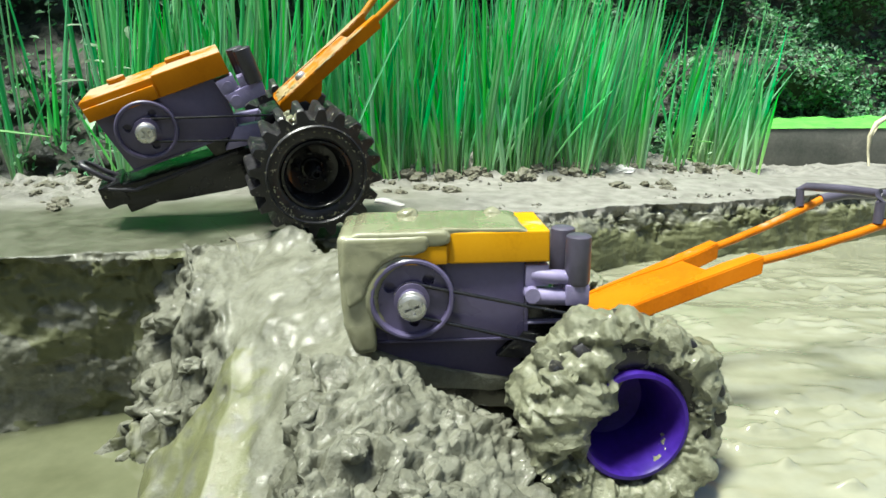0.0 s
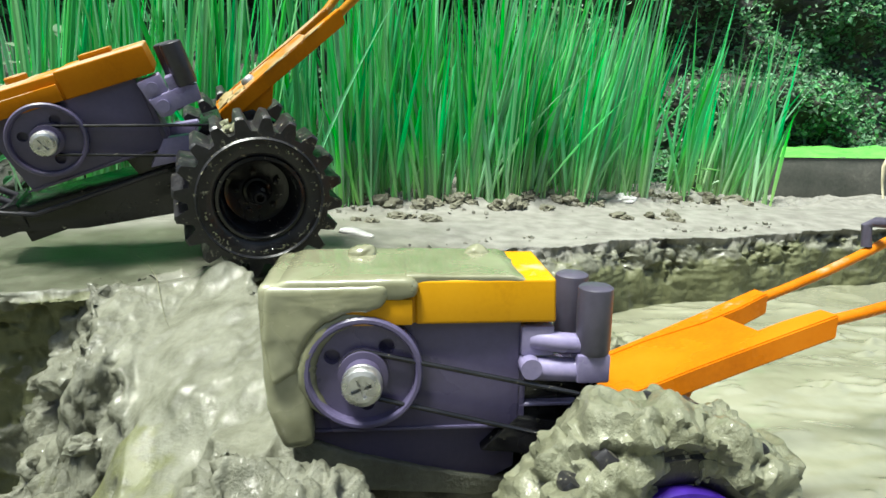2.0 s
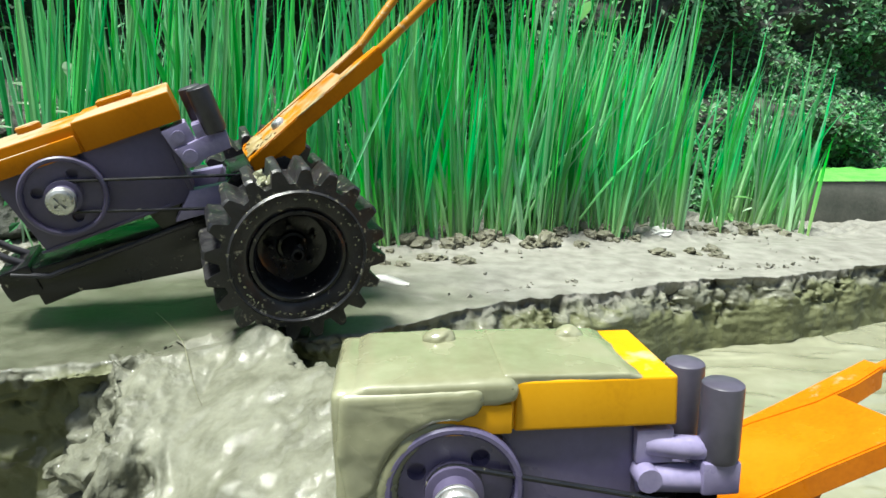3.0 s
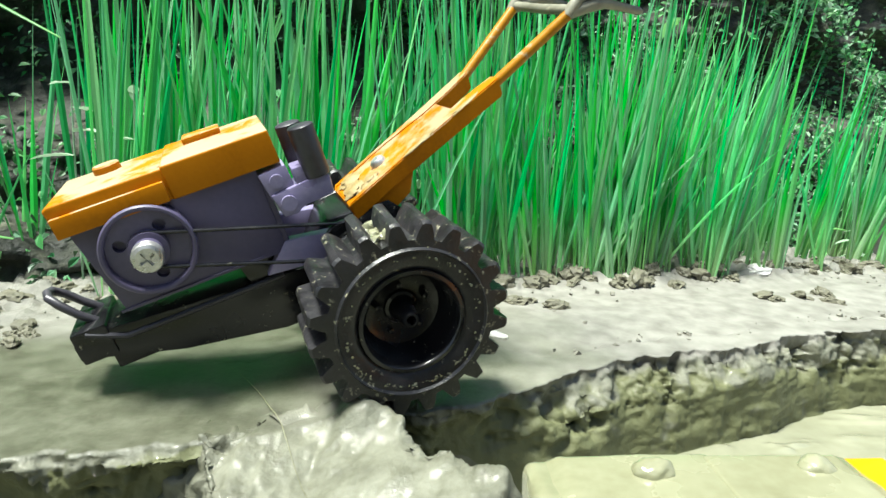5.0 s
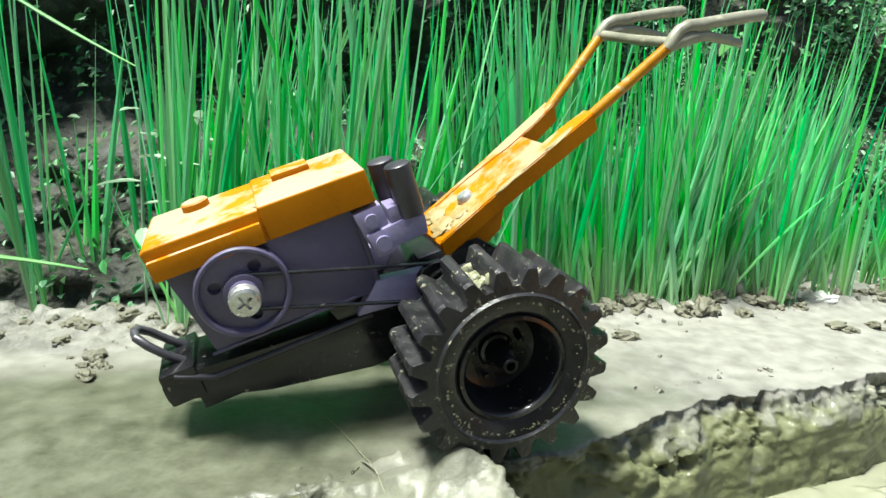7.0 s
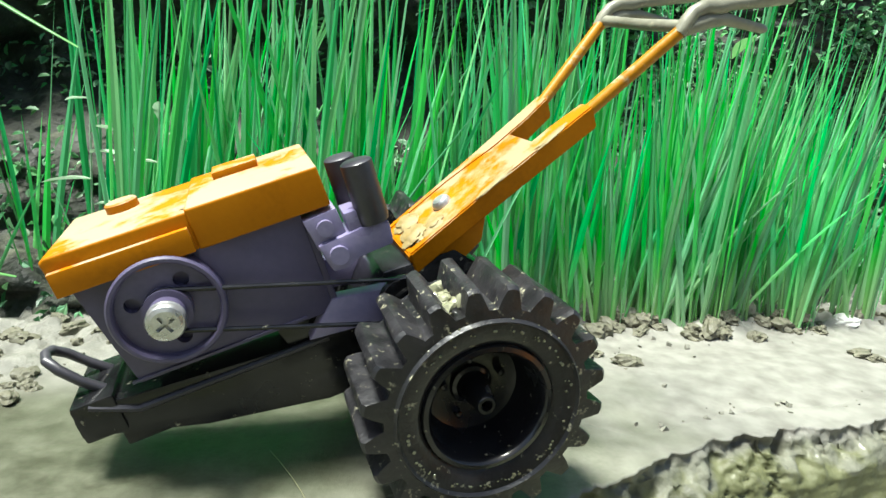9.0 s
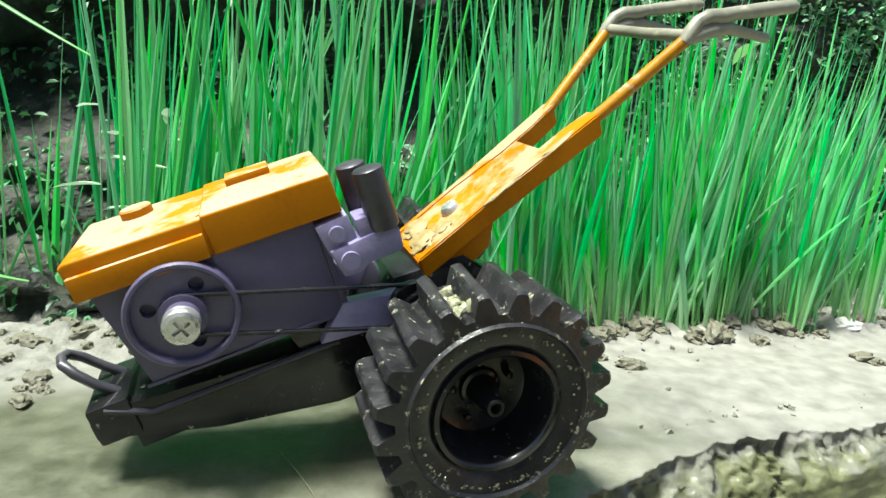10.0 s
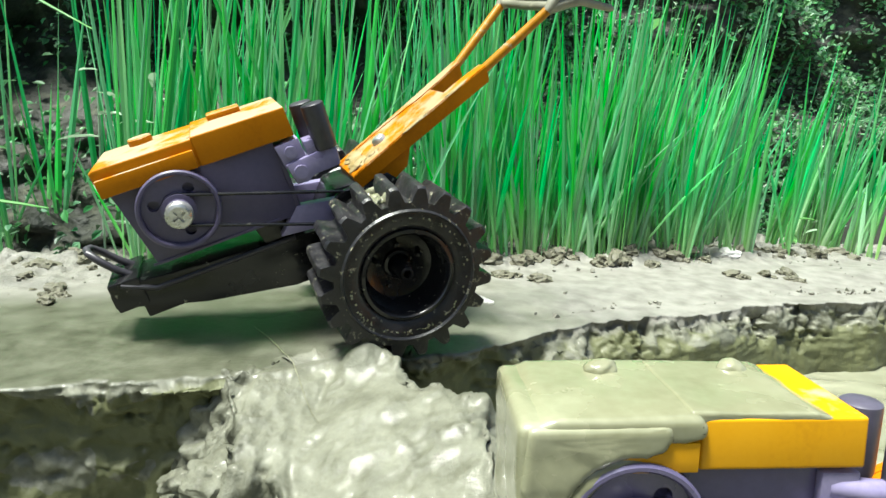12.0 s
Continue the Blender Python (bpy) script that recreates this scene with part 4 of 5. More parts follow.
def tractor(muddy, wheel_z):
    t = new("toy_tractor")
    hood_mat = YELLOW if muddy else ORANGE
    back = 9.0 if muddy else 21.5        # the far side of the hood; the engine stands 2.5 mm inside it
    # engine
    bm = bmesh.new()
    prism(bm, [(-98.5, 63.4), (-31, 63.4), (-31, 29), (-93, 29)], -22.5, back - 2.5, 0.6)
    engine = part("engine_block", bm, LITPURPLE if muddy else PURPLE, t, "wet purple plastic engine block, lightened for the stronger light on it" if muddy else "slate purple plastic engine block")
    bm = bmesh.new()
    block(bm, -31.2, -29.0, -22.0, back - 3.0, 30, 58, 0.4)
    block(bm, -95, -40, -23.2, -22.3, 29.6, 30.6, 0.2, 1)
    part("engine_flange", bm, LITPURPLE if muddy else PURPLE, engine)
    # hood
    bm = bmesh.new()
    prism(bm, [(-101, 63.2), (-61, 63.2), (-61, 75.0), (-100.5, 75.0), (-102.0, 74.0)], -24.8, back - 0.6, 0.9, 3)
    prism(bm, [(-61.4, 63.0), (-21.5, 63.0), (-22.0, 75.8), (-61.4, 75.8)], -25.3, back, 0.9, 3)
    hood = part("hood", bm, hood_mat, t, "mud-smeared yellow plastic hood" if muddy else "orange plastic hood with dried mud on top")
    for y0, y1 in ((-27.0, -24.4), (back - 0.8, back + 1.4)):
        bm = bmesh.new()
        block(bm, -101.0, -62.2, y0, y1, 63.4, 70.8, 0.5)
        part("hood_ledge", bm, hood_mat, hood)
    if not muddy:
        bm = bmesh.new()
        lathe(bm, [(0, 78.2), (4.6, 78.0), (5.2, 77.4), (5.2, 74)], (-83, 10, 0), (0, 0, 1), 20)
        part("filler_cap", bm, hood_mat, hood)
        bm = bmesh.new()
        block(bm, -53, -38, 4, 16, 75, 78.2, 0.7)
        part("hood_plate", bm, hood_mat, hood)
    # flywheel, pulley and screw
    fx, fz = -76.0, 49.6
    bm = bmesh.new()
    plate_with_holes(bm, circle_pts(fx, fz, 14.4, 48), [circle_pts(fx + 9.8 * math.cos(a), fz + 9.8 * math.sin(a), 2.3, 18) for a in (radians(48), radians(153), radians(275))], -25.6, 3.0)
    lathe(bm, [(14.4, 25.6), (14.6, 27.8), (15.2, 28.4), (16.1, 28.4), (16.7, 27.8), (16.7, 23.0), (16.2, 22.3)], (fx, 0, fz), (0, -1, 0), 56)
    fly = part("flywheel", bm, LITPURPLE if muddy else MIDPURPLE, t, "slate purple flywheel with three round holes")
    bm = bmesh.new()
    lathe(bm, [(7.2, 25.4), (7.2, 26.4), (6.2, 26.8), (6.2, 27.8), (7.0, 28.2), (7.0, 29.2), (5.2, 29.4), (5.2, 34.0), (0, 34.0)], (fx, 0, fz), (0, -1, 0), 32)
    part("pulley", bm, PURPLE, fly)
    bm = bmesh.new()
    lathe(bm, [(5.3, 33.0), (5.5, 33.4), (5.5, 34.1), (5.2, 34.4), (5.55, 34.7), (5.6, 36.4), (5.1, 37.3), (3.9, 37.8)], (fx, 0, fz), (0, -1, 0), 36)
    c, w = 2.9, 0.55
    cross = [(c, -w), (c, w), (w, w), (w, c), (-w, c), (-w, w), (-c, w), (-c, -w), (-w, -w), (-w, -c), (w, -c), (w, -w)]
    ca, sa = math.cos(0.35), math.sin(0.35)
    plate_with_holes(bm, circle_pts(fx, fz, 3.9, 36), [[(fx + x * ca - z * sa, fz + x * sa + z * ca) for x, z in cross]], -37.8, 1.6)
    part("screw", bm, STEEL, fly, "cross-head steel screw")
    # belt round the pulley and the gearbox pulley
    rx, rz, rr, r0 = -9.0, 25.2 if not muddy else 33.0, 7.5, 6.4
    bm = bmesh.new()
    ang = math.atan2(rz - fz, rx - fx)
    path = [(fx + r0 * math.cos(ang + math.pi / 2 + k * math.pi / 12), -27.4, fz + r0 * math.sin(ang + math.pi / 2 + k * math.pi / 12)) for k in range(13)]
    path += [(rx + rr * math.cos(ang - math.pi / 2 + k * math.pi / 12), -27.4, rz + rr * math.sin(ang - math.pi / 2 + k * math.pi / 12)) for k in range(13)]
    rod(bm, path, 0.75, 8, True)
    part("belt", bm, BLACK, t, "thin black rubber drive belt")
    bm = bmesh.new()
    lathe(bm, [(0, 29.0), (8.4, 29.0), (8.6, 28.4), (7.2, 27.4), (8.6, 26.2), (8.6, 25.4), (3, 25.2), (3, 15)], (rx, 0, rz), (0, -1, 0), 32)
    part("gearbox_pulley", bm, BLACK, t)
    # exhaust and intake
    for cx, cy in ((-10.4, -24.6), (-13.5, -10.5)):
        bm = bmesh.new()
        lathe(bm, [(0, 73.6), (4.2, 73.5), (4.9, 73.0), (5.0, 72.2), (5.0, 55.0), (4.6, 53.6), (0, 53.4)], (cx, cy, 0), (0, 0, 1), 28)
        part("muffler", bm, GREYPURPLE if muddy else DARKGREY, t, "dark grey plastic muffler can")
    bm = bmesh.new()
    if muddy:
        block(bm, -31, -21.5, -24.5, -12, 52.5, 61.5, 0.8)
        rod(bm, [(-28, -22, 57), (-20, -24, 56.5), (-12, -24.6, 56.0)], 3.0, 12)
        rod(bm, [(-30, -23, 48.5), (-12, -24.5, 48.0)], 3.6, 14)
        rod(bm, [(-28.6, -20, 50), (-28.6, -28.2, 50)], 3.1, 14)
        block(bm, -15.5, -6.0, -28.5, -19, 45.5, 54.0, 0.8)
        rod(bm, [(-13.5, -10.5, 55), (-14, -11, 46), (-20, -13, 45)], 3.4, 12)
    else:
        prism(bm, [(-31.4, 61.0), (-20.5, 61.8), (-19.5, 51), (-29.5, 50)], -25.5, -12, 0.9)
        prism(bm, [(-29.5, 52.5), (-13.0, 54.0), (-6.2, 52.8), (-6.8, 45.2), (-19.0, 44.6), (-22.5, 42.6), (-27.5, 43.0)], -27.5, -14, 1.2)
        block(bm, -19.0, -14.5, -26.5, -15, 52, 59.5, 0.8)
        rod(bm, [(-25.5, -22, 57.0), (-25.5, -27.2, 57.0)], 2.6, 14)
        rod(bm, [(-24.2, -24, 48.0), (-24.2, -29.0, 48.0)], 3.0, 14)
        rod(bm, [(-13.5, -10.5, 55), (-14, -11, 46), (-20, -13, 45)], 3.4, 12)
    part("intake_manifold", bm, LAVENDER, t, "lavender plastic intake and exhaust elbows")
    # frame
    bm = bmesh.new()
    prism(bm, [(-113, 24), (-36, 17.5), (-8, 16), (-8, -6), (-43, -5.2), (-82, 3), (-110, 12.5), (-118, 14.5), (-118, 21)] if not muddy else [(-98, 22.6), (-36, 17.5), (-8, 16), (-8, -6), (-43, -5.2), (-82, 3), (-96, 10)], -15, 15, 0.8)
    frame_part = part("frame_beam", bm, BLACK, t, "black plastic frame beam")
    bm = bmesh.new()
    for s in (-1, 1):
        rod(bm, [(-97 if muddy else -112, s * 15.2, 19.0 if muddy else 24.2), (-94 if muddy else -99, s * 15.2, 17.8), (-36, s * 15.2, 17.4)], 1.3, 8)
    part("frame_rail", bm, DARKGREY, frame_part)
    if not muddy:
        bm = bmesh.new()
        block(bm, -117.5, -104, -16, 16, 12.5, 26.0, 1.4)
        block(bm, -108, -82, -12, 12, 5.0, 12.0, 1.0)
        part("front_block", bm, BLACK, frame_part)
    if not muddy:
        bm = bmesh.new()
        hook = [(-108, -7, 25.0), (-113, -7, 30), (-117.5, -6.4, 36), (-120.3, -4, 39.6), (-121, 0, 40.4), (-120.3, 4, 39.6), (-117.5, 6.4, 36), (-113, 7, 30), (-108, 7, 25.0)]
        rod(bm, hook, 1.7, 10)
        part("front_hook", bm, DARKGREY, t, "bent dark rod loop at the nose")
    bm = bmesh.new()
    if muddy:
        prism(bm, [(-93, 29.2), (-31, 29.2), (-31, 14), (-40, 9), (-88, 15)], -18.5, back - 3.5, 0.8)
    else:
        prism(bm, [(-52, 29.2), (-31, 29.2), (-31, 14), (-48, 14)], -14, 14, 0.8)
    part("engine_bed", bm, PURPLE if muddy else BLACK, t)
    if muddy:
        for z in (28.6, 35.6):
            bm = bmesh.new()
            block(bm, -30.8, -13, -22.0, back - 3.0, z, z + 1.1, 0.3, 1)
            part("engine_shelf", bm, LAVENDER, t)
    # added black block that stands for the shade between engine and wheel
    if muddy:
        bm = bmesh.new()
        block(bm, -30.6, -6, -19.0, back - 4.0, 20, 46, 1.0)
        part("dark_gap_filler", bm, BLACK, t)
    for y0, y1 in ((-23.0, -16.5), (16.5, 23.0)):
        bm = bmesh.new()
        prism(bm, [(-31, 33), (-8, 29), (-6, 18), (-42, 22)], y0, y1, 0.9)
        part("gear_cover", bm, BLACK if muddy else LAVENDER, t, "black plastic gear cover" if muddy else "lavender plastic gear cover")
    bm = bmesh.new()
    prism(bm, [(-24, 18), (-12, 33), (14, 32), (24, 20), (14, -12), (-16, -12)], -17, 17, 1.5)
    half = 34 if muddy else 50
    rod(bm, [(0, -half, wheel_z), (0, half, wheel_z)], 4.0, 14)
    part("gearbox", bm, BLACK, t, "black plastic gearbox with the axle")
    # handle bracket: a channel that widens and splits into two box arms
    b = bmesh.new()
    A, B, NT = (2.0, 36.8), (72.0, 64.4), 53.0

    def along(x):
        return A[1] + (B[1] - A[1]) * (x - A[0]) / (B[0] - A[0])
    def slab(poly, up, down):
        hi = [b.verts.new((x * MM, y * MM, (along(x) + up) * MM)) for x, y in poly]
        lo = [b.verts.new((x * MM, y * MM, (along(x) - down) * MM)) for x, y in poly]
        fs = [b.faces.new(hi), b.faces.new(lo[::-1])]
        n = len(poly)
        for i in range(n):
            fs.append(b.faces.new((hi[i], lo[i], lo[(i + 1) % n], hi[(i + 1) % n])))
        bmesh.ops.recalc_face_normals(b, faces=fs)
        bmesh.ops.bevel(b, geom=list({e for f in fs for e in f.edges}), offset=0.5 * MM, segments=2, affect="EDGES")
    slab([(-2, -17), (26, -17.4), (NT, -18.5), (NT, 18.5), (26, 17.4), (-2, 17)], 0, 3.2)
    for s in (-1, 1):
        slab([(-1.6, s * 17.6), (26, s * 18.0), (46, s * 19.2), (72, s * 21.2), (72, s * 13.0), (60, s * 10.5), (46, s * 10.0), (26, s * 14.0), (-1.6, s * 14.0)][:: (1 if s < 0 else -1)], 0.5, 7.2)
    prism(b, [(4, 35), (30, 44), (24, 31), (12, 25)], -16.5, 16.5, 0.8)
    bracket = part("handle_bracket", b, WETORANGE if muddy else ORANGE, t, "orange plastic forked handle bracket")
    if not muddy:
        bm = bmesh.new()
        lathe(bm, [(0, 2.4), (2.6, 2.1), (3.6, 0.9), (3.7, -1.0)], (17.8, 0, along(17.8) + 0.4), (-0.37, 0, 0.93), 20)
        part("bolt", bm, STEEL, bracket, "domed steel bolt")
    # handle rods, crossbar, grips and levers
    ends = {-1: (130.0, -19.5, 79.5), 1: (129.0, 20.0, 86.0)} if muddy else {-1: (108.5, -24.5, 80.9), 1: (107.4, 25.0, 84.4)}
    grip_mat = GREYPURPLE if muddy else GRIP
    for s in (-1, 1):
        ex, ey, ez = ends[s]
        bm = bmesh.new()
        sx, sy, sz = 68.0, s * 16.6, 60.6
        rod(bm, [(sx + (ex - sx) * k, sy + (ey - sy) * k, sz + (ez - sz) * k - (1.2 * math.sin(math.pi * k) if muddy else 0)) for k in (0, 0.25, 0.5, 0.75, 1)], 1.9 if muddy else 2.25, 12)
        part("handle_rod", bm, WETORANGE if muddy else DIRTY, t, "thin orange handle rod" if muddy else "thin clay-smeared orange handle rod")
        bm = bmesh.new()
        if muddy:
            rod(bm, [(ex - 2, ey, ez - 0.6), (ex + 10, ey, ez + 2.0), (ex + 28, ey, ez + 2.4), (ex + 44, ey, ez + 2.0)], [2.4, 2.6, 2.6, 2.2], 12)
        else:
            rod(bm, [(ex - 3, ey, ez - 1.8), (ex, ey, ez + 0.6), (ex + 3.5, ey, ez + 3.6), (ex + 8, ey, ez + 4.2), (ex + 13, ey, ez + 2.8), (ex + 18, ey, ez + 2.6), (ex + 32, ey, ez + 0.4), (ex + 43, ey - s * 0.5, ez - 1.6), (ex + 45, ey - s * 0.5, ez - 1.9)], [2.2, 2.8, 2.4, 2.6, 2.9, 2.4, 2.6, 2.5, 1.3], 12)
        grip = part("grip", bm, grip_mat, t, "grey plastic handle grip" if muddy else "clay-smeared grey handle grip")
        if not muddy:
            bm = bmesh.new()
            rod(bm, [(ex - 1, ey, ez - 0.6), (ex + 8, ey, ez - 0.4), (ex + 15, ey, ez - 1.6), (ex + 22, ey, ez - 5.0), (ex + 30, ey, ez - 9.0), (ex + 31.5, ey, ez - 9.6)], [2.6, 2.8, 2.2, 1.8, 1.7, 0.9], 10)
            part("lever", bm, grip_mat, grip)
    bm = bmesh.new()
    if muddy:
        rod(bm, [(116, 19.5, 82), (115.5, 20, 90), (117.5, 18, 91.6), (121, 0, 92), (123.5, -19, 91.6), (124, -20, 88), (124, -19.6, 79)], 2.0, 12)
    else:
        (ax, ay, az), (bx, by, bz) = ends[-1], ends[1]
        rod(bm, [(ax, ay, az), (ax + (bx - ax) * 0.5, 0, (az + bz) / 2 - 0.5), (bx, by, bz)], 2.1, 12)
    part("crossbar", bm, grip_mat, t, "grey plastic crossbar" if muddy else "")
    wheel(t, -49.5, wheel_z, False, VIOLET if muddy else BLACK, 0 if muddy else 8, muddy)
    wheel(t, 49.5, wheel_z, True, VIOLET if muddy else BLACK, 31, muddy)
    return t


def rigid(x, y, z, yaw, pitch, roll):
    """Nose towards -x; pitch lifts the handle end, roll lowers the -y wheel."""
    return Matrix.Translation((x, y, z)) @ Matrix.Rotation(radians(yaw), 4, "Z") @ Matrix.Rotation(radians(-pitch), 4, "Y") @ Matrix.Rotation(radians(roll), 4, "X")


dry = tractor(False, 0.0)
dry.matrix_basis = rigid(-0.0936, 0.4306, 0.1117, 17.88, 19.61, 7.52)
tagged(dry, "orange and purple toy tractor with black lugged wheels on a bund", "toy tractor", "toy tractors")
wet = tractor(True, 11.0)
wet.matrix_basis = rigid(0.0628, 0.2739, 0.0260, 3.0, 0.54, 0.47)
# its axle, wheels and handle sit twisted in the mud against the engine
twist = wet.matrix_basis.inverted() @ rigid(0.0587, 0.2693, 0.0226, 8.14, -2.32, -4.91)
for ob in wet.children:
    if ob.name.split(".")[0] in ("wheel", "gearbox", "handle_bracket", "handle_rod", "grip", "crossbar"):
        ob.matrix_basis = twist @ ob.matrix_basis
tagged(wet, "yellow and purple toy tractor stuck nose first in wet mud", "toy tractor", "toy tractors")


def film_shell(name, parent, outline, y0, y1, bevel, cuts, wave, label="", mat=None):
    """A rounded, softly uneven coat of clay."""
    bm = bmesh.new()
    prism(bm, outline, y0, y1, bevel, 4)
    bmesh.ops.triangulate(bm, faces=[f for f in bm.faces if len(f.verts) > 4])
    bmesh.ops.subdivide_edges(bm, edges=[e for e in bm.edges if e.calc_length() > 4 * MM], cuts=cuts, use_grid_fill=True)
    bm.normal_update()
    for v in bm.verts:
        q = v.co * 1000
        k = noise.noise(q * 0.07) + 0.5 * noise.noise(q * 0.2 + Vector((5, 0, 0))) + 0.2 * noise.noise(q * 0.5)
        v.co += v.normal * k * wave * MM
    return part(name, bm, mat or COATED, parent, label)


def mud_film(parent):
    """The clay that lies over the nose, the hood and the flywheel's rim of the stuck tractor."""
    film_shell("mud_film", parent, [(-101, 69), (-66, 70.6), (-61, 71.6), (-60.4, 74.4), (-62.5, 76.8), (-96, 76.8), (-103.0, 73.5)], -27.6, 11.4, 2.0, 8, 0.45, "smooth wet clay running over the hood")
    film_shell("mud_film", parent, [(-64, 74.6), (-36, 74.8), (-29, 75.0), (-34, 76.7), (-64, 77.2)], -25.1, 8.8, 0.8, 8, 0.4)
    film_shell("mud_film", parent, [(-104.0, 75.5), (-93, 75.5), (-90, 62), (-90, 27), (-99, 26), (-103.5, 40)], -27.6, 11.6, 3.0, 8, 0.8, "smooth wet clay over the nose")
    film_shell("mud_film", parent, [(-102, 75.0), (-69.5, 75.2), (-68.6, 71.8), (-70.5, 68.6), (-74.5, 67.2), (-80, 67.4), (-85, 65.4), (-89.5, 61.5), (-92.5, 56.5), (-94, 50), (-101, 46), (-103.2, 60)], -28.6, -20, 2.2, 7, 0.6)
    # darker mud than the other films: shade under the engine put into colour
    film_shell("mud_film", parent, [(-98, 28), (-82, 21.0), (-66, 17.0), (-44, 12.0), (-31, 10.0), (-31, 6), (-44, 5), (-88, 9), (-98, 18)], -20.0, -8, 1.2, 7, 0.7, "wet clay along the bottom of the engine, darkened for the shade there", MUD)
    bm = bmesh.new()
    pts, rad = [], []
    for k in range(30):
        a = radians(62 + 190 * k / 29)
        pts.append((-76.0 + 16.2 * math.cos(a), -25.2, 49.6 + 16.2 * math.sin(a)))
        rad.append(0.9 + 2.4 * math.sin(math.pi * k / 29) + 0.5 * noise.noise(Vector((k * 0.5, 0, 0))))
    rod(bm, pts, rad, 12)
    part("mud_film", bm, COATED, parent, "clay round the flywheel's rim")
    for k, (x, y, z, a, b, c) in enumerate(((-77, 3, 76.6, 4.6, 3.4, 3.2), (-41, 3.5, 76.2, 4.2, 3.2, 3.0))):
        bm = bmesh.new()
        lump(bm, (x, y, z), (a, b, c), k + 1, 0.14, 4)
        part("mud_clot", bm, COATED, parent)


mud_film(wet)


def mud_spots(parent):
    """Dried and wet clay stuck on the dry tractor's tyre and hood."""
    bm = bmesh.new()
    g = np.random.default_rng(5)
    for k in range(9):
        a = radians(96 + g.normal(0, 8))
        lump(bm, (-1.5 + g.normal(0, 2.5), -62 + 1.9 * k, 33.6 + g.normal(0, 0.8)), (g.uniform(1.5, 2.8), g.uniform(1.5, 2.6), g.uniform(1.2, 2.2)), k + 30, 0.5, 2)
    part("mud_lump", bm, COATED, parent, "clay lumps stuck on the tyre")


mud_spots(dry)


def hood_crust(parent):
    """Thin cakes of dried clay on the hood's top and edges."""
    for k, (x, y, z, a, b, c) in enumerate(((-30, -18, 75.3, 5, 4.5, 0.45), (-34, -6, 75.3, 9, 6, 0.4), (-30, 10, 75.3, 5, 9, 0.45), (-46, 0, 75.3, 8, 6, 0.4), (-56, -20, 75.3, 5, 3, 0.4),
                                            (-74, -17, 74.3, 8, 4, 0.35), (-91, -12, 74.3, 7, 7, 0.35), (-94, 8, 74.3, 5, 9, 0.35), (-70, 8, 74.3, 6, 6, 0.35), (-84, -25.0, 69.7, 13, 1.0, 0.4))):
        bm = bmesh.new()
        lump(bm, (x, y, z), (a, b, c), k + 61, 0.5, 4)
        part("dried_clay", bm, DRIED, parent, "pale cake of dried clay")


hood_crust(dry)


def bracket_clay(parent):
    """Pale clay dried on the low end and along the front arm of the handle bracket."""
    for k, (x, y, a, b, c) in enumerate(((3.5, -6, 4.5, 8, 1.3), (4.5, 8, 4.5, 7, 1.2), (10, -10, 5, 4, 0.9), (34, -17, 9, 1.6, 0.5), (56, -18, 8, 1.8, 0.5))):
        bm = bmesh.new()
        lump(bm, (0, 0, 0), (a, b, c), k + 90, 0.5, 4)
        ob = part("dried_clay", bm, DRIED, parent, "pale cake of dried clay")
        ob.matrix_basis = pose(x * MM, y * MM, (36.8 + 0.394 * (x - 2.0) + 0.4) * MM, 0, -21.5, 0)


bracket_clay(dry)


# ---- loose things on the bund ----
def clod(size, seed, mat, name, label, category, group=""):
    bm = bmesh.new()
    lump(bm, (0, 0, size[2] * 0.5), size, seed, 0.55, 3)
    ob = part(name, bm, mat, None)
    for p in ob.data.polygons:
        p.use_smooth = False
    return tagged(ob, label, category, group)


kinds = [clod(s, k + 3, CLOD, "soil_clod", "crumbly grey-brown soil clod at the foot of the rice", "clod", "soil clods") for k, s in enumerate(((7, 6, 4.5), (5, 5, 3.5), (9, 6, 5), (4, 3.5, 3)))]
g = np.random.default_rng(31)
placed = 0
for k in range(130):
    x = g.uniform(-0.42, 0.33)
    y = float(rice_front(x)) + g.normal(0.004, 0.010) + (0.012 if x < -0.1 else 0.0)
    if k < 4:
        ob = kinds[k]
    else:
        ob = copy_thing(kinds[k % 4], Matrix())
    z = float(height(np.array([x]), np.array([y]))[0])
    s = g.uniform(0.5, 1.25)
    ob.matrix_basis = pose(x, y, z - 0.001, g.uniform(-20, 20), g.uniform(-20, 20), g.uniform(0, 360)) @ Matrix.Scale(s, 4)
for k in range(30):
    cx, cy = ((0.168, 0.564), (0.180, 0.570), (0.0, 0.535), (-0.045, 0.525), (-0.265, 0.445))[k % 5]
    x, y = cx + g.normal(0, 0.012), cy + g.normal(0, 0.008)
    ob = copy_thing(kinds[k % 4], Matrix())
    z = float(height(np.array([x]), np.array([y]))[0])
    ob.matrix_basis = pose(x, y, z - 0.001, g.uniform(-20, 20), g.uniform(-20, 20), g.uniform(0, 360)) @ Matrix.Scale(g.uniform(0.3, 0.9), 4)

stone = clod((11, 6, 4.5), 51, STONE, "white_stone", "flat pale stone at the foot of the rice", "stone")
stone.matrix_basis = pose(0.172, 0.621, float(height(np.array([0.172]), np.array([0.621]))[0]) - 0.001, 0, 0, 15)


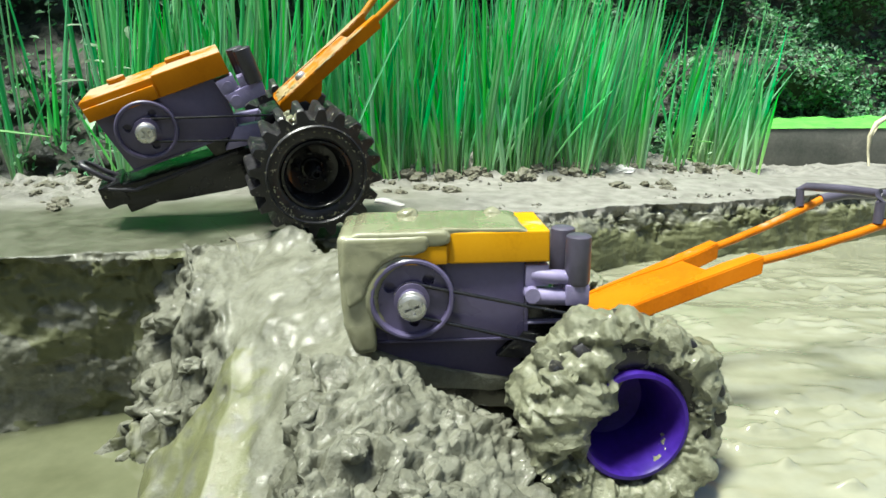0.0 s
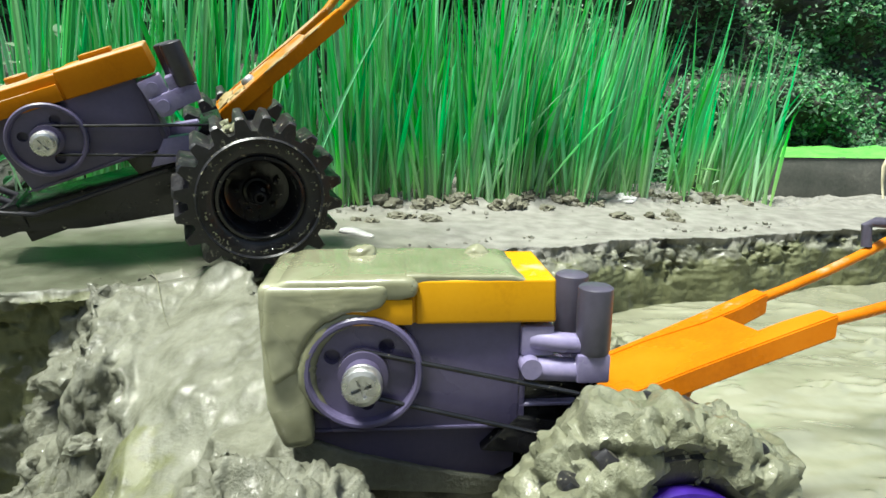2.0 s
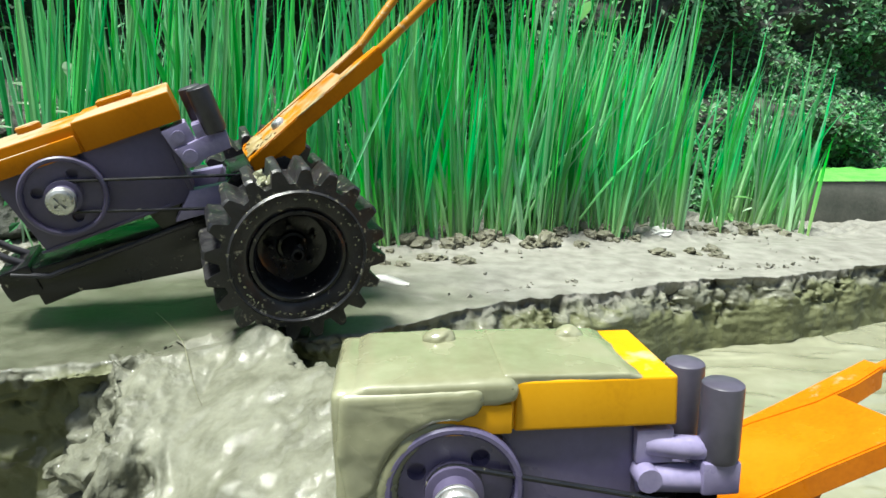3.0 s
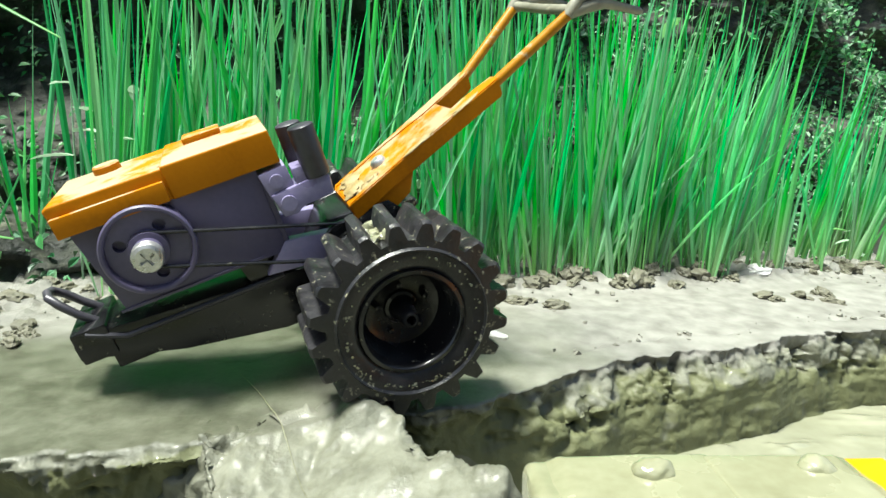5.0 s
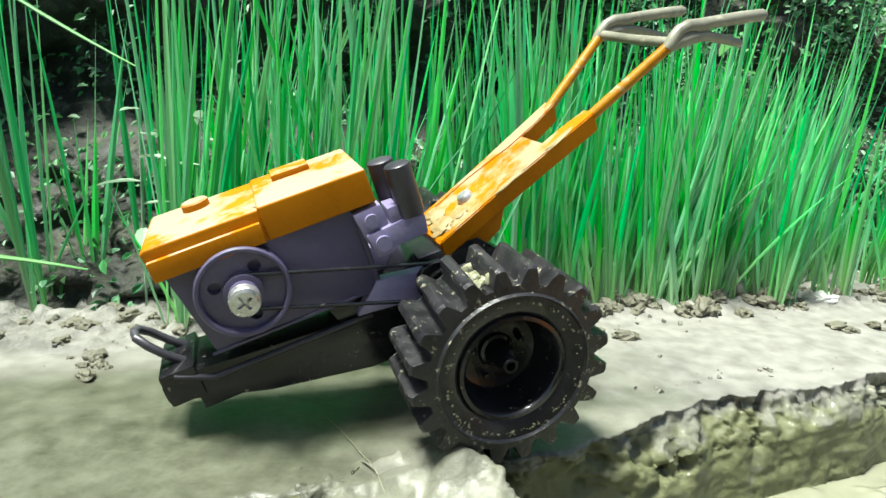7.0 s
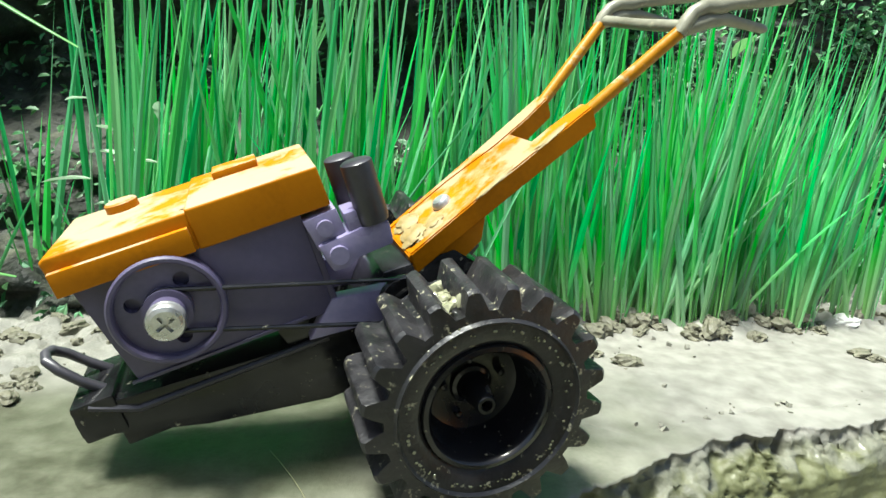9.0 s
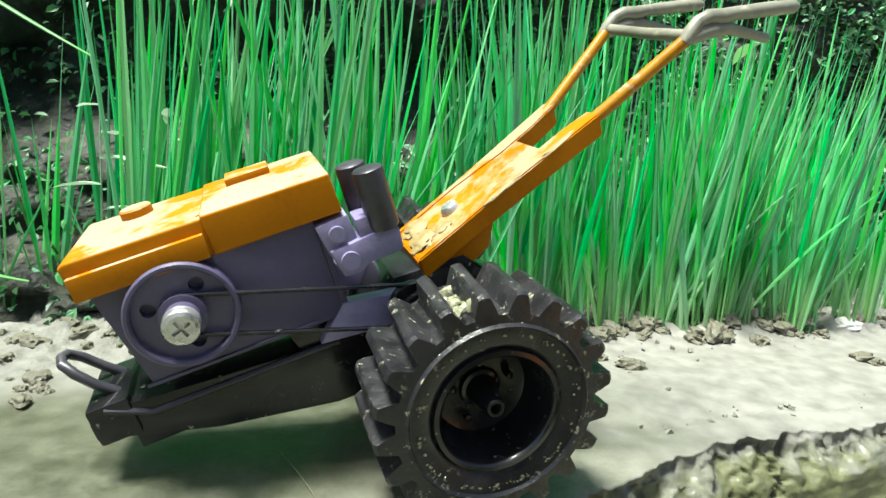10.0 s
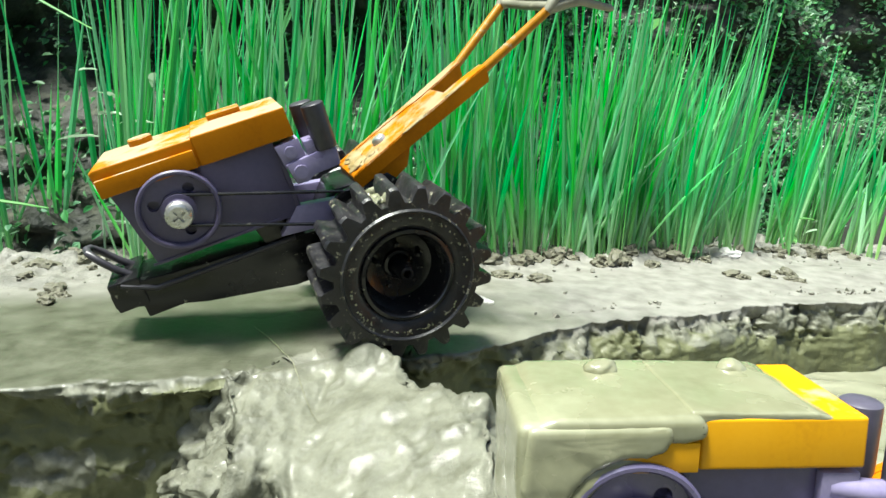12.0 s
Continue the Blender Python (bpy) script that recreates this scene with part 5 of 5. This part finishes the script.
# ---- leaves, straws and weeds ----
def loose_blade(name, mat, points, half, label, category):
    """A flat lying or leaning leaf along points (m)."""
    V, F = [], []
    pts = [Vector(p) for p in points]
    n = len(pts)
    for i, q in enumerate(pts):
        t = (pts[min(i + 1, n - 1)] - pts[max(i - 1, 0)]).normalized()
        w = t.cross(Vector((0.2, -0.7, 0.7))).normalized()
        u = t.cross(w)
        k = half * (0.25 + 0.75 * math.sin(math.pi * (0.12 + 0.84 * i / (n - 1))))
        V += [q - w * k, q + u * k * 0.4, q + w * k, q - u * k * 0.15]
    for i in range(n - 1):
        a = 4 * i
        for j in range(4):
            F.append((a + j, a + (j + 1) % 4, a + 4 + (j + 1) % 4, a + 4 + j))
    F += [(0, 1, 2, 3), (4 * n - 1, 4 * n - 2, 4 * n - 3, 4 * n - 4)]
    return tagged(raw(name, V, F, mat), label, category)


def on_ground(x, y, up=0.0008):
    return (x, y, float(height(np.array([x]), np.array([y]))[0]) + up)


def between(a, b, n, sag=0.0):
    return [tuple(a[k] + (b[k] - a[k]) * i / (n - 1) - (sag * math.sin(math.pi * i / (n - 1)) if k == 2 else 0) for k in range(3)) for i in range(n)]


loose_blade("rice_leaf", WEED, between((-0.36, 0.505, 0.272), (-0.262, 0.50, 0.216), 7, 0.002), 0.0013, "pale bent rice leaf leaning across the stems", "leaf")
loose_blade("rice_leaf", WEED, between((-0.36, 0.455, 0.124), (-0.268, 0.452, 0.118), 7, -0.002), 0.0014, "pale broken rice leaf sticking out over the bund", "leaf")
loose_blade("straw", STRAW, [on_ground(-0.023 + 0.087 * k / 9, 0.420 + 0.044 * (k / 9) ** 0.85, 0.0012) for k in range(10)], 0.0007, "thin pale straw lying on the bund", "straw")
loose_blade("straw", COATED, [(x, y, max(float(height(np.array([x]), np.array([y]))[0]), float(bund_top(x, y)) if y > lip_y(x, y) else -1.0) + 0.0010) for x, y in ((-0.147 + 0.045 * k / 11, 0.406 - 0.070 * k / 11 + 0.004 * math.sin(k * 0.4)) for k in range(12))], 0.0002, "thin clay-smeared straw lying on the wet clay", "straw")
loose_blade("rice_leaf", STRAW, [(0.512, 0.785, 0.046), (0.507, 0.785, 0.070), (0.506, 0.785, 0.088), (0.512, 0.785, 0.103), (0.526, 0.785, 0.113), (0.545, 0.785, 0.116)], 0.0035, "pale bent dead leaf standing beside the kerb", "leaf")
loose_blade("dead_leaf", STONE, [on_ground(-0.050 + 0.022 * k / 6, 0.474 - 0.010 * k / 6, 0.0012 + 0.0006 * math.sin(k)) for k in range(7)], 0.0034, "pale dead leaf lying behind the wheel", "leaf")


def weed(base, spread_m, tall, count, size, mat, seed, label):
    """A small plant: thin stem and opposite pointed leaves."""
    ob = new("weed")
    ob.matrix_basis = Matrix.Translation(base)
    g = np.random.default_rng(seed)
    bm = bmesh.new()
    tip = (spread_m * 300, 0, tall * 1000)
    rod(bm, [(0, 0, -3), (tip[0] * 0.35, 0, tip[2] * 0.5), tip], [0.8, 0.6, 0.4], 6)
    part("stem", bm, mat, ob)
    for k in range(count):
        bm = bmesh.new()
        t = 0.25 + 0.75 * k / max(1, count - 1)
        a = k * 2.4 + g.uniform(-0.4, 0.4)
        o = Vector((tip[0] * t, 0, tip[2] * t)) * MM
        out = Vector((math.cos(a), math.sin(a) * 0.8, g.uniform(-0.1, 0.35))).normalized()
        side = out.cross(Vector((0, 0, 1))).normalized()
        L2 = size * g.uniform(0.7, 1.2)
        rows = []
        for i in range(5):
            q = i / 4
            c = o + out * L2 * q - Vector((0, 0, 1)) * L2 * 0.35 * q * q
            w = L2 * 0.16 * math.sin(math.pi * (0.08 + 0.90 * q))
            rows.append([bm.verts.new(c - side * w), bm.verts.new(c - Vector((0, 0, 1)) * w * 0.4), bm.verts.new(c + side * w)])
        for r0, r1 in zip(rows, rows[1:]):
            for j in range(2):
                bm.faces.new((r0[j], r0[j + 1], r1[j + 1], r1[j]))
        part("leaf", bm, mat, ob)
    return tagged(ob, label, "weed")


weed((0.125, 0.715, 0.06), 0.02, 0.205, 7, 0.034, WEED, 1, "tall weed with bright green pointed leaves among the rice")
weed((0.275, 0.725, 0.052), 0.01, 0.045, 8, 0.020, WEED, 2, "low green weed at the edge of the rice")
weed((0.315, 0.735, 0.050), -0.01, 0.035, 7, 0.018, PALE, 3, "low pale green weed beside the kerb")
weed((-0.275, 0.520, 0.07), 0.01, 0.125, 8, 0.022, PALE, 4, "pale leafed weed against the dark bank")
weed((-0.248, 0.532, 0.07), 0.02, 0.125, 7, 0.020, PALE, 5, "pale leafed weed against the dark bank")


# ---- lumps of clay torn off the bund, and loose crumbs ----
def clay_lump(x, y, r, seed, squash=0.8):
    bm = bmesh.new()
    lump(bm, (0, 0, 0), (r, r * 0.9, r * squash), seed, 0.38, 4)
    for v in bm.verts:
        q = v.co * 1000
        v.co += v.co.normalized() * MM * (0.16 * r * noise.noise(q * 1.4 / r))
    ob = part("clay_lump", bm, MUD, None)
    z = float(height(np.array([x]), np.array([y]))[0])
    ob.matrix_basis = pose(x, y, z - 0.25 * r * MM * squash, 0, 0, seed * 47 % 360)
    return tagged(ob, "wet grey-olive clay lump broken off the bund", "clay lump", "clay lumps")


for k, (x, y, r) in enumerate(((-0.138, 0.321, 13), (-0.155, 0.320, 8), (-0.136, 0.296, 8), (-0.124, 0.300, 6), (-0.158, 0.338, 7),
                               (-0.116, 0.283, 5), (-0.030, 0.178, 7), (-0.010, 0.165, 6), (-0.046, 0.190, 6), (0.006, 0.172, 5))):
    clay_lump(x, y, r, k + 5, 0.7)


def crumbs():
    """Loose crumbs along the broken lip of the bund, on its top and at the foot of the rice."""
    g = np.random.default_rng(77)
    n = 520
    kind = g.integers(0, 10, n)
    x = g.uniform(-0.30, 0.36, n)
    x = np.where(kind < 6, g.uniform(-0.05, 0.30, n), x)
    y = np.where(kind < 6, edge_y(x) + 0.006 + np.abs(g.normal(0.0, 0.012, n)), np.where((kind < 7) & (x > 0.0), edge_y(x) + g.uniform(0.0, 0.15, n), rice_front(x) + g.normal(-0.010, 0.016, n)))
    keep = fbm(x, y, 0.03, 3, 5) + g.normal(0, 0.12, n) > 0.0
    x, y = x[keep], y[keep]
    z = height(x, y)
    V, F = [], []
    cube = [Vector(c) for c in ((-1, -1, -1), (1, -1, -1), (1, 1, -1), (-1, 1, -1), (-1, -1, 1), (1, -1, 1), (1, 1, 1), (-1, 1, 1))]
    for px, py, pz in zip(x, y, z):
        r = 0.0005 + 0.0016 * g.random() ** 3
        k = len(V)
        turn = Matrix.Rotation(g.uniform(0, 6.28), 3, "Z") @ Matrix.Rotation(g.uniform(0, 6.28), 3, "X")
        V += [Vector((px, py, pz + r * 0.4)) + (turn @ (c * g.uniform(0.35, 1.0) * r) * 1.0) for c in cube]
        F += [tuple(k + i for i in f) for f in ((0, 3, 2, 1), (4, 5, 6, 7), (0, 1, 5, 4), (1, 2, 6, 5), (2, 3, 7, 6), (3, 0, 4, 7))]
    return tagged(raw("soil_crumbs", V, F, CRUMB, False), "loose grey clay crumbs along the broken bund edge", "soil", kind="stuff")


crumbs()
